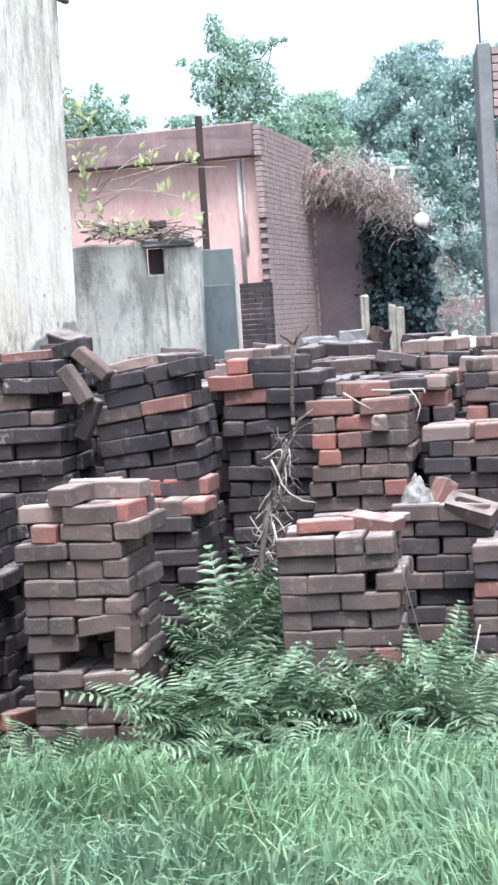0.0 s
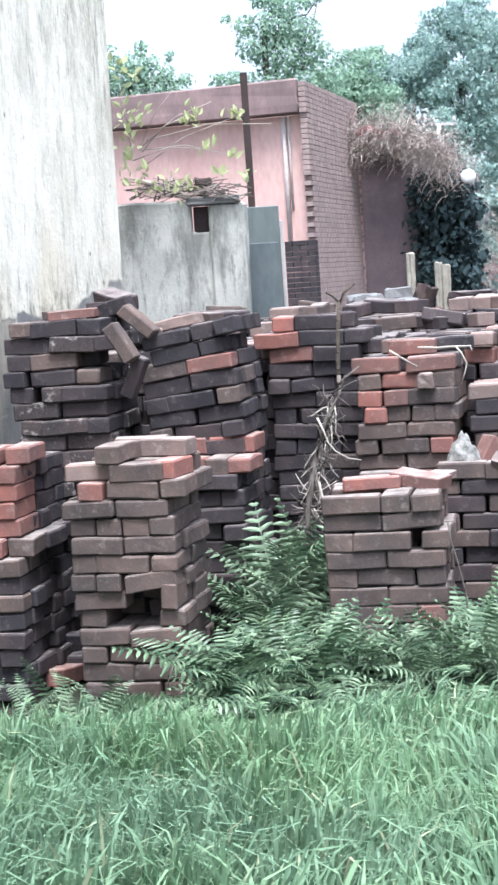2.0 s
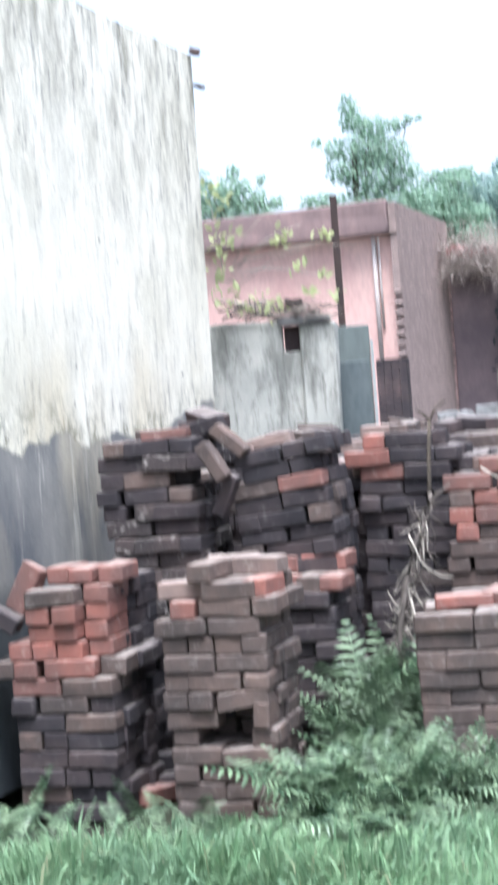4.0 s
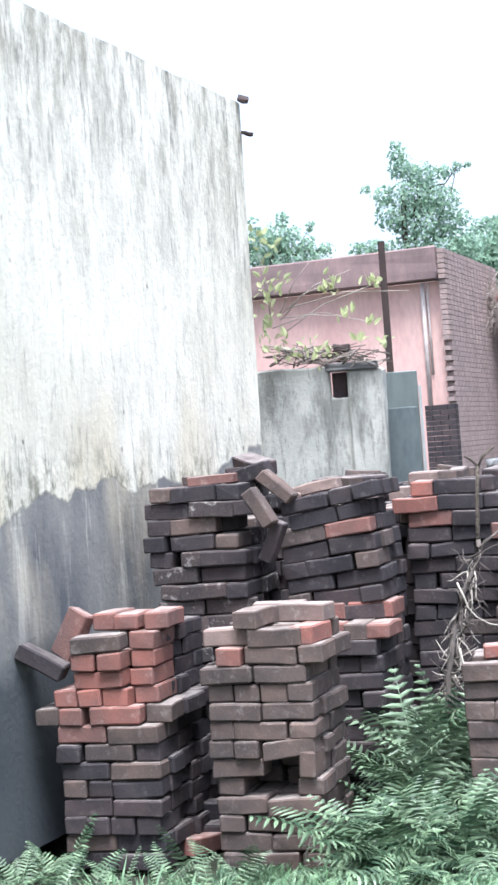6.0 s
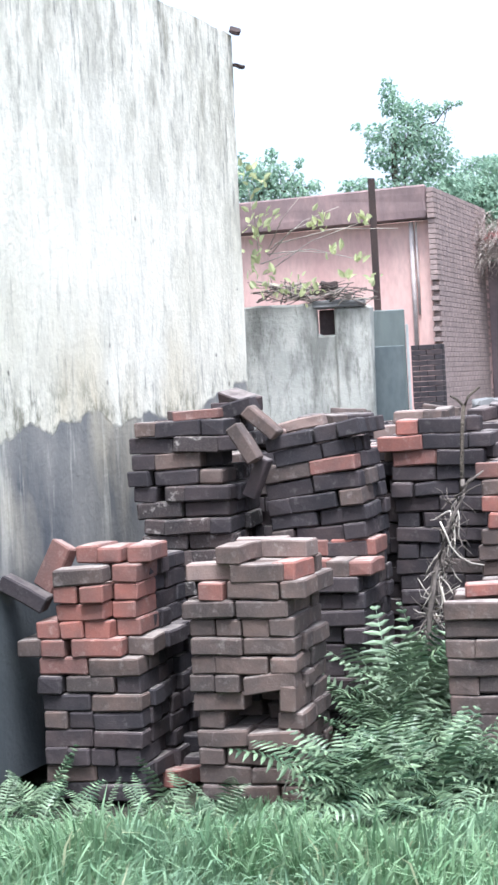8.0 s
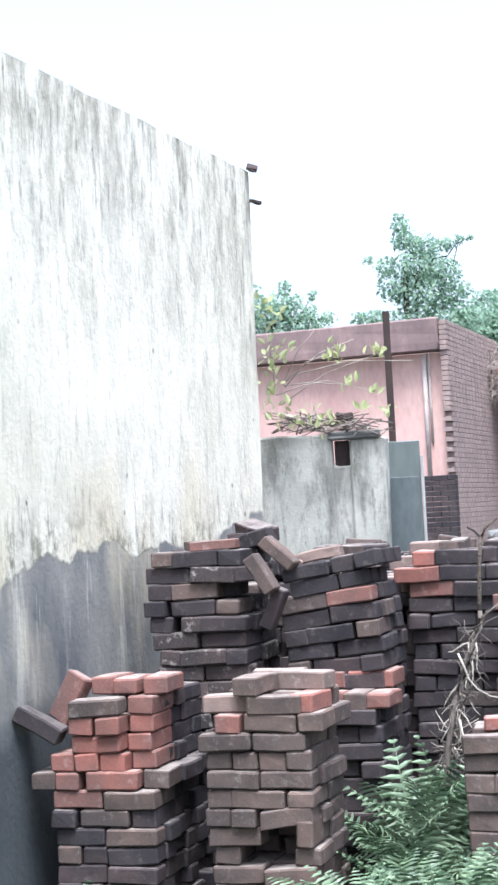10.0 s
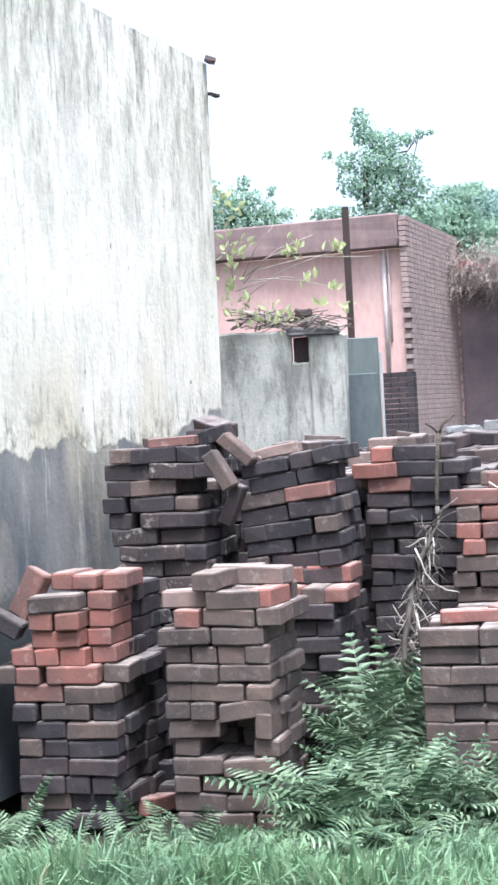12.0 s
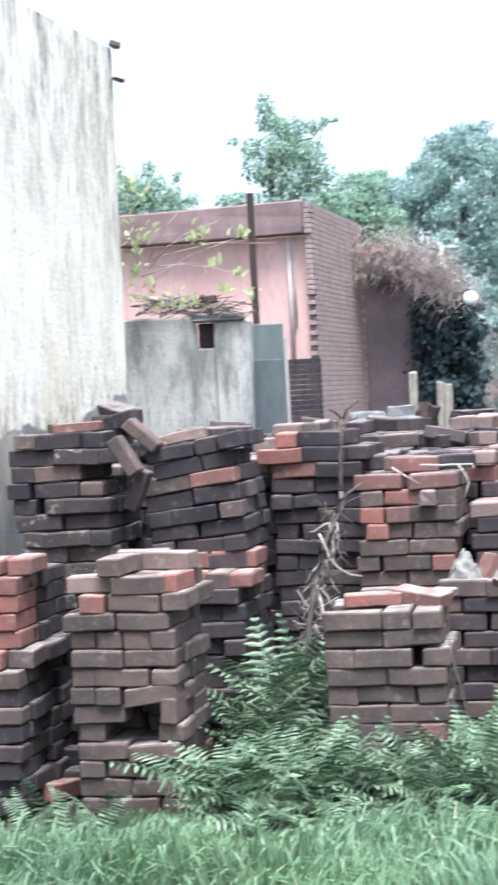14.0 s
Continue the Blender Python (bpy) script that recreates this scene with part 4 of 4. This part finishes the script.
# ---- creeper and dry brush by the hut ----
def ribbons(n, starts, fall, spread, width, seed, mat, seg=5):
    r = np.random.default_rng(seed)
    V, F = [], []
    for i in range(n):
        p = Vector(starts[int(r.integers(len(starts)))]) + Vector(r.normal(0, spread, 3))
        d = Vector((r.normal(0, 0.6), r.normal(-0.3, 0.5), r.uniform(0.0, 0.9))).normalized()
        step = fall * r.uniform(0.5, 1.3) / seg
        sd = Vector((r.normal(), r.normal(), r.normal() * 0.4)).normalized() * width * r.uniform(0.5, 1.2)
        for s in range(seg + 1):
            V += [p - sd * (1 - s / (seg + 1)), p + sd * (1 - s / (seg + 1))]
            if s:
                b = len(V) - 4
                F.append((b, b + 1, b + 3, b + 2))
            p = p + d * step
            d = (d + Vector((0, 0, -0.42))).normalized()
    return mesh_of("stems", V, F, mat)


arc = [(1.25, 27.2, 3.78), (1.5, 27.1, 3.85), (1.8, 27.1, 3.8), (2.1, 27.0, 3.7), (2.4, 26.9, 3.55), (2.65, 26.8, 3.25)]
creeper = empty("creeper", pose(0, 0, 0))
tagged(creeper, "tangled dry creeper with reddish blooms over the hut", "creeper")
part("tangle", ribbons(2600, arc, 0.5, 0.2, 0.008, 51, THATCH), None, creeper)["kind"] = "stuff"
part("foliage", leaf_cloud("leaves", [(a, b, c, 0.26) for a, b, c in arc] + [(a + 0.15, b + 0.2, c - 0.2, 0.25) for a, b, c in arc[4:]], 800, 0.05, DRY_LEAF, 52), None, creeper)["kind"] = "stuff"
part("blossom", leaf_cloud("flowers", [(1.32, 27.0, 3.93, 0.14), (1.45, 27.0, 3.9, 0.13), (1.62, 27, 3.86, 0.1), (1.85, 27, 3.9, 0.12), (1.98, 27, 3.85, 0.09)], 6000, 0.035, BLOOM, 53), None, creeper)["kind"] = "stuff"
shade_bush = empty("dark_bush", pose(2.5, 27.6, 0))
tagged(shade_bush, "green bush with leaves darkened for shade, under the creeper beside the hut", "bush")
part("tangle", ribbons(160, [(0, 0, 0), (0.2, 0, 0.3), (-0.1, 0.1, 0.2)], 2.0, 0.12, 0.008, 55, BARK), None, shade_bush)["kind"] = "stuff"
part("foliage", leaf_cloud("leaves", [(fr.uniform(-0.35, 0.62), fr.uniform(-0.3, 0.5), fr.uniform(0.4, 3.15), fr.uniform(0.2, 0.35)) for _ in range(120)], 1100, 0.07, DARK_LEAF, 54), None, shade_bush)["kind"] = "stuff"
brush = empty("dry_brush", pose(3.6, 30.0, 0))
tagged(brush, "heap of dry tangled brush and leaves beside the hut", "brush")
spots = [(-0.6, 0, 0.8), (-0.3, 0, 1.5), (-0.5, 0, 2.2), (0, 0.1, 0.9), (0.0, 0.1, 1.9), (0.4, 0, 1.1), (0.5, 0.1, 1.8), (0.9, 0, 1.2), (1.2, 0, 0.8), (-0.1, 0, 2.7)]
part("tangle", ribbons(900, spots, 0.8, 0.25, 0.007, 56, THATCH), None, brush)["kind"] = "stuff"
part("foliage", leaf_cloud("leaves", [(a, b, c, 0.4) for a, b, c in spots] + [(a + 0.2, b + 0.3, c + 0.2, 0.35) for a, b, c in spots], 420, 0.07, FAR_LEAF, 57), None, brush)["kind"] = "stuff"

# ---- far yard pieces ----
back_wall = part("yard_wall", moved(box_bm(7.0, 0.25, 1.75, 0.03, 0.02, 4, 3), pose(5.6, 34.0, 0)), PARAPET)
tagged(back_wall, "low brown mud wall at the back of the yard", "wall")
mast = empty("utility_pole", pose(3.33, 35.0, 0))
tagged(mast, "pale utility pole with a crossarm and insulators", "utility pole")
part("pole", tube_bm([(0, 0, 0), (0.005, 0, 4.66)], 0.06, 0.045, 8), PALE_STONE, mast, smooth=True)
crossarm = part("crossarm", moved(box_bm(0.72, 0.06, 0.06, 0.006), pose(0.03, 0, 4.62, 0, 3, 0)), PALE_STONE, mast)
for u in (-0.28, -0.1, 0.34):
    part("insulator", tube_bm([(u, 0, 4.68), (u, 0, 4.74), (u, 0, 4.8)], 0.045, 0.03, 8), PALE_STONE, crossarm, smooth=True)
bm = bmesh.new()
bmesh.ops.create_uvsphere(bm, u_segments=20, v_segments=10, radius=0.125)
bmesh.ops.scale(bm, vec=(1, 0.35, 0.92), verts=bm.verts)
dish = empty("dish_antenna", pose(2.93, 26.2, 0))
tagged(dish, "round white dish antenna on a thin mast", "dish antenna")
part("reflector", moved(bm, pose(0, 0, 3.03)), WHITE, dish, smooth=True)
part("mast", tube_bm([(-0.4, 1.4, 0), (-0.4, 1.4, 2.6), (-0.35, 1.3, 2.75), (0, 0.05, 3.0)], 0.016, 0.016, 6), RUST, dish)
for x, z, w in ((1.165, 1.77, 0.075), (1.44, 1.66, 0.06), (1.515, 1.63, 0.085)):
    stake = part("stub_post", moved(box_bm(w, 0.08, z, 0.008, 0.008, 2, int(100 * x)), pose(x, 16.0, 0)), OLD_POST)
    tagged(stake, "short weathered chipped cement post", "post", "stub posts behind the stacks")

# ---- rain spout and tile ends at the wall's top corner ----
for k, (x, y, z, rx, rz) in enumerate(((-0.985, 9.49, 3.55, 12, 20), (-0.99, 9.46, 3.755, 25, 10))):
    tile = part("clay_tile", moved(box_bm(0.065, 0.11, 0.02, 0.004, 0.004, 1, k), pose(x, y, z, rx, 18, rz)), RUST)
    tagged(tile, "broken dark clay tile end on the wall edge", "tile", "tile ends on the wall")

# ---- loose bricks ----
def loose(x, y, z, rx, ry, rz, kind="sooty", label="loose dark brick lying on the stacks", scale=1.0):
    ob = brick(kind, pose(x, y, z, rx, ry, rz) @ Matrix.Diagonal((scale, scale, scale, 1)))
    return tagged(ob, label, "brick", "loose bricks")


loose(-1.13, 6.78, -0.035, 0, 4, 60, "red", "red brick lying on the ground between stacks")
loose(-1.06, 6.95, -0.01, 0, 0, 80, "sooty", "dark brick lying on the ground between stacks")
loose(-1.10, 6.98, 0.065, 0, 6, 20, "sooty", "dark brick lying on the ground between stacks")
tumbled = "brick tumbled into the gap between two stacks"
loose(-0.735, 7.33, 1.47, 0, 42, -15, "weathered", tumbled, 0.84)
loose(-0.80, 7.12, 1.385, 0, 58, -15, "weathered", tumbled, 0.84)
loose(-0.757, 7.20, 1.225, 0, -66, -12, "sooty", tumbled, 0.84)
loose(-0.88, 7.50, 1.535, 6, -14, -20)
loose(-0.86, 7.56, 1.575, 10, 12, -50)
lr = random.Random(88)
for i in range(46):
    tx, ty, tz = lr.choice(tops)
    x, y = tx + lr.uniform(0.1, 0.42), ty + lr.uniform(-0.02, 0.25)
    flat = lr.random() < 0.7
    loose(x, y, tz + (0.037 if flat else 0.05), lr.gauss(0, 2) if flat else lr.uniform(-25, 25), lr.gauss(0, 2) if flat else lr.uniform(-14, 14),
          AXIS + lr.choice((0, 0, 90, 30, -40)) + lr.gauss(0, 8), lr.choice(("sooty", "sooty", "weathered", "dusty", "weathered")))


def frogged(name, x, y, z, rx, ry, rz, mat, label):
    """A brick with the long rounded frog pressed into its face."""
    bm = bmesh.new()
    hx, hy, hz, n = 0.113, 0.055, 0.035, 20
    rim, outer, floor_, under = [], [], [], []
    for i in range(n):
        a = math.tau * (i + 0.5) / n
        c, s_ = math.cos(a), math.sin(a)
        px, py = (0.055 if c > 0 else -0.055) + 0.024 * c, 0.024 * s_
        k = min(hx / abs(c), hy / abs(s_))
        ox, oy = c * k, s_ * k
        rim.append(bm.verts.new((px, py, hz)))
        floor_.append(bm.verts.new((px * 0.93, py * 0.75, hz - 0.022)))
        outer.append(bm.verts.new((ox, oy, hz)))
        under.append(bm.verts.new((ox, oy, -hz)))
    for i in range(n):
        j = (i + 1) % n
        bm.faces.new((outer[i], outer[j], rim[j], rim[i]))
        bm.faces.new((rim[i], rim[j], floor_[j], floor_[i]))
        bm.faces.new((under[i], under[j], outer[j], outer[i]))
    bm.faces.new(floor_)
    bm.faces.new(under[::-1])
    ob = part(name, bm, mat, None, "", pose(x, y, z, rx, ry, rz))
    return tagged(ob, label, "brick", "frogged bricks")


frogged("frogged_brick", 0.925, 6.93, 0.735, 24, 16, -24, BRICK["weathered"], "grey frogged brick lying tilted on a stack")
frogged("frogged_brick", 0.33, 8.75, top_at(0.33, 8.75) + 0.037, 4, 0, -10, BRICK["sooty"], "dark frogged brick on top of the stacks")
frogged("frogged_brick", 0.57, 8.72, top_at(0.57, 8.72) + 0.037, 4, 0, -13, BRICK["sooty"], "dark frogged brick on top of the stacks")
loose(0.80, 7.12, 0.75, 0, -60, 20, "red", "broken red brick leaning on a stack")


def rubble(name, x, y, z, sx, sy, sz, turn, mat, label, category, seed, rx=0, ry=0):
    if y > 8.3:
        sx, sy, sz = 1.05 * sx, 1.0 * sy, 1.15 * sz
        z = top_at(x, y) + sz * 0.48
    bm = bmesh.new()
    bmesh.ops.create_cube(bm, size=1.0)
    bmesh.ops.subdivide_edges(bm, edges=bm.edges[:], cuts=2, use_grid_fill=True)
    rr = random.Random(seed)
    for v in bm.verts:
        v.co += Vector([rr.uniform(-0.07, 0.07) for _ in range(3)])
        v.co.x *= 1 - 0.25 * max(0.0, v.co.z)
    bmesh.ops.scale(bm, vec=(sx, sy, sz), verts=bm.verts)
    edges = [e for e in bm.edges if e.calc_face_angle(0) > 0.7]
    bmesh.ops.bevel(bm, geom=edges, offset=0.006, segments=1, affect="EDGES")
    return tagged(part(name, bm, mat, None, "", pose(x, y, z, rx, ry, turn)), label, category, "rubble on the stacks")


rubble("concrete_block", 0.63, 9.75, 1.60, 0.17, 0.12, 0.12, -8, CONCRETE, "broken pale concrete block on the stacks", "concrete block", 1)
rubble("concrete_block", 0.66, 9.45, 1.56, 0.15, 0.12, 0.06, 10, CONCRETE, "broken pale concrete block on the stacks", "concrete block", 2, 12)
rubble("concrete_block", 0.42, 9.7, 1.585, 0.20, 0.14, 0.10, 15, CONCRETE, "grey lump of old concrete on the stacks", "concrete block", 3)
rubble("slate_slab", 0.78, 9.7, 1.60, 0.09, 0.13, 0.13, 25, RUST, "dark broken slab standing on the stacks", "slab", 4, 10, 20)
rubble("clay_ridge", 1.06, 9.6, 1.58, 0.28, 0.16, 0.085, -14, BRICK["sooty"], "dark broken ridge tile on the stacks", "ridge tile", 5)
rubble("mortar_lump", 1.26, 9.55, 1.575, 0.18, 0.12, 0.055, 6, WHITE, "white lump of dried mortar on the stacks", "mortar lump", 6)
rubble("mortar_lump", 1.22, 9.52, 1.62, 0.03, 0.04, 0.09, 6, WHITE, "white upright flake of mortar on the stacks", "mortar lump", 7, 0, 14)
rubble("mortar_lump", 0.575, 7.345, 1.11, 0.082, 0.05, 0.07, AXIS, BRICK["dusty"], "pale mortar patch stuck on red bricks", "mortar lump", 8)
for k, (x, y, z, s) in enumerate(((-0.655, 7.38, 1.415, 0.05),)):
    rubble("mortar_lump", x, y, z, s, s, s * 0.8, 30 * k, BRICK["dusty"], "small pale lump of mortar", "mortar lump", 20 + k)

# crumpled lump on the low stack
bm = bmesh.new()
bmesh.ops.create_icosphere(bm, subdivisions=4, radius=1.0)
for v in bm.verts:
    t = max(0.0, v.co.z)
    v.co *= 1 + 0.22 * noise.noise(v.co * 2.3) + 0.1 * noise.noise(v.co * 6)
    v.co.x *= 1 - 0.55 * t
    v.co.y *= 1 - 0.5 * t
bmesh.ops.scale(bm, vec=(0.072, 0.07, 0.108), verts=bm.verts)
lump = part("cement_lump", bm, SPECKLED, None, "", pose(0.705, 7.08, 0.775), smooth=True)
tagged(lump, "crumpled speckled grey lump of set cement on bricks", "cement lump")


# ---- twigs and sticks ----
def stick(name, pts, r0, r1, mat, label, category="stick"):
    return tagged(part(name, tube_bm(pts, r0, r1, 6), mat, smooth=True), label, category)


plant = empty("dead_shrub", pose(0.0, 7.1, 0.0))
tagged(plant, "dead leafless shrub climbing between brick stacks", "shrub")
rr = random.Random(61)
O = Vector((0.0, 7.1, 0.0))


def twig(pts, r0, r1, mat=None, name="twig"):
    part(name, tube_bm([Vector(p) - O for p in pts], r0, r1, 6), mat or TWIG, plant, smooth=True)


twig([(-0.03, 7.1, 0.0), (-0.02, 7.1, 0.35), (-0.008, 7.1, 0.585), (0.03, 7.12, 0.78), (0.084, 7.15, 0.935), (0.13, 7.18, 1.02), (0.166, 7.2, 1.093), (0.17, 7.21, 1.17)], 0.016, 0.011, name="stem")
twig([(0.166, 7.2, 1.10), (0.172, 7.22, 1.234), (0.18, 7.24, 1.37), (0.193, 7.25, 1.502)], 0.011, 0.009, BARK, "stem")
twig([(0.193, 7.25, 1.49), (0.215, 7.25, 1.54), (0.269, 7.25, 1.582)], 0.008, 0.005, BARK)
twig([(0.193, 7.25, 1.50), (0.165, 7.25, 1.53), (0.135, 7.25, 1.548)], 0.007, 0.004, BARK)
twig([(0.168, 7.2, 1.13), (0.21, 7.2, 1.165), (0.265, 7.2, 1.205)], 0.008, 0.004)
twig([(0.06, 7.12, 0.99), (0.085, 7.1, 0.93), (0.10, 7.1, 0.88), (0.135, 7.1, 0.834), (0.19, 7.1, 0.80), (0.247, 7.1, 0.788)], 0.005, 0.003, PALE_TWIG)
twig([(0.05, 7.1, 0.70), (0.06, 7.08, 0.64), (0.085, 7.06, 0.60), (0.11, 7.05, 0.60)], 0.006, 0.004, PALE_TWIG)
for i in range(130):
    f = rr.random() ** 1.3
    a = Vector((-0.02 + 0.17 * f + rr.uniform(-0.02, 0.02), 7.1 + 0.1 * f, 0.5 + 0.6 * f))
    b = a + Vector((rr.uniform(-0.1, 0.12), rr.uniform(-0.08, 0.03), rr.uniform(-0.2, 0.12)))
    twig(wander(a, b, 3, 0.014, rr), rr.uniform(0.0025, 0.006), 0.0015, rr.choice((TWIG, TWIG, TWIG, TWIG, PALE_TWIG)))

stick("stick", [(0.413, 7.33, 1.262), (0.47, 7.33, 1.222), (0.539, 7.34, 1.178)], 0.0055, 0.004, PALE_TWIG, "pale bleached stick lying on red bricks")
stick("root", wander((0.55, 7.4, 1.262), (0.79, 7.36, 1.258), 5, 0.004, rr) + [(0.795, 7.34, 1.235)], 0.006, 0.003, PALE_TWIG, "pale dry root hanging over bricks", "root")
stick("root", [(0.72, 7.36, 1.262), (0.745, 7.34, 1.23), (0.768, 7.34, 1.18), (0.758, 7.34, 1.14), (0.743, 7.34, 1.10)], 0.005, 0.003, PALE_TWIG, "pale dry root hanging over bricks", "root")
stick("root", [(0.545, 6.24, 0.62), (0.552, 6.24, 0.55), (0.575, 6.24, 0.46), (0.60, 6.24, 0.34), (0.61, 6.24, 0.2), (0.62, 6.24, 0.0)], 0.004, 0.003, TWIG, "thin dry vine hanging beside a stack", "root")
stick("stick", [(0.76, 6.2, 0.02), (0.80, 6.22, 0.19), (0.845, 6.24, 0.36)], 0.005, 0.003, PALE_TWIG, "thin pale stick leaning in the ferns")
stick("stick", [(-0.62, 6.2, 0.02), (-0.595, 6.21, 0.09), (-0.565, 6.22, 0.16)], 0.005, 0.002, PALE_TWIG, "thin pale stick leaning by the stack")

# ---- nest of twigs and leafy vine on the boundary wall ----
nest = empty("twig_heap", pose(-0.65, 10.32, 2.14))
tagged(nest, "heap of dry twigs and stalks on the boundary wall", "twigs")
for i in range(120):
    a = Vector((rr.uniform(-0.33, 0.33), rr.uniform(-0.08, 0.1), rr.uniform(0.0, 0.10)))
    a.z += 0.03 - 0.12 * a.x
    d = Vector((rr.uniform(-0.16, 0.16), rr.uniform(-0.04, 0.04), rr.uniform(-0.05, 0.06)))
    part("twig", tube_bm(wander(a - d, a + d, 3, 0.012, rr), rr.uniform(0.003, 0.007), 0.002, 5), rr.choice((TWIG, TWIG, THATCH, PALE_TWIG)), nest, smooth=True)
cap = part("stone_slab", moved(box_bm(0.11, 0.12, 0.045, 0.008, 0.006, 1, 4), pose(-0.555, 10.36, 2.25)), RUST)
tagged(cap, "small dark slab resting in the twigs", "slab")

LEAF = mesh_of("leaf", [(0, 0, 0), (0.011, 0.012, 0.003), (0.009, 0.028, 0.002), (0, 0.042, -0.004), (-0.009, 0.028, 0.002), (-0.011, 0.012, 0.003), (0, 0.02, -0.002)],
               [(0, 1, 6), (1, 2, 6), (2, 3, 6), (3, 4, 6), (4, 5, 6), (5, 0, 6)], YELLOW_LEAF)
vine = empty("leafy_vine", pose(-1.0, 10.25, 2.1))
tagged(vine, "thin climbing vine with bright yellow green leaves", "vine")
VO = Vector((-1.0, 10.25, 2.1))
ends = [(-0.70, 10.0, 2.81), (-0.45, 10.0, 2.74), (-0.09, 10.0, 2.58), (-0.33, 10.0, 2.63), (-0.50, 10.0, 2.45), (-0.34, 10.0, 2.40), (-1.02, 10.05, 2.9), (-0.62, 10.0, 2.66)]
for e in ends:
    s = Vector((-1.0 + rr.uniform(-0.02, 0.12), 10.2, 2.15 + rr.uniform(0.05, 0.4)))
    mid = (s + Vector(e)) / 2 + Vector((0, 0, 0.05))
    part("stem", tube_bm([s - VO, mid - VO, Vector(e) - VO], 0.0035, 0.002, 5), PALE_TWIG, vine, smooth=True)
spots = [(-0.99, 10.1, 2.67, 0.09), (-1.02, 10.1, 2.62, 0.07), (-0.93, 10.1, 2.70, 0.05), (-0.60, 10.0, 2.645, 0.055), (-0.55, 10.0, 2.63, 0.045), (-0.64, 10.0, 2.62, 0.03),
         (-0.33, 10.0, 2.645, 0.04), (-0.29, 10.0, 2.64, 0.025), (-0.50, 10.0, 2.45, 0.04), (-0.34, 10.0, 2.39, 0.04), (-0.42, 10.0, 2.3, 0.03), (-0.98, 10.15, 2.35, 0.09),
         (-0.95, 10.15, 2.27, 0.08), (-0.72, 10.1, 2.25, 0.07), (-0.63, 10.1, 2.24, 0.06), (-0.99, 10.12, 2.5, 0.06), (-1.0, 10.1, 2.92, 0.09), (-1.02, 10.1, 3.0, 0.05), (-0.82, 10.1, 2.26, 0.05), (-0.25, 10.05, 2.28, 0.03)]
for i, (x, y, z, r) in enumerate(spots):
    for _ in range(3 + int(110 * r)):
        p = Vector((x, y, z)) - VO + Vector((rr.gauss(0, 0.6), rr.gauss(0, 0.4), rr.gauss(0, 0.6))) * r
        s = rr.uniform(0.9, 2.0)
        part("leaf", LEAF, None, vine, "", Matrix.Translation(p) @ pose(0, 0, 0, rr.uniform(20, 110), rr.uniform(-50, 50), rr.uniform(0, 360)) @ Matrix.Diagonal((s, s, s, 1)))
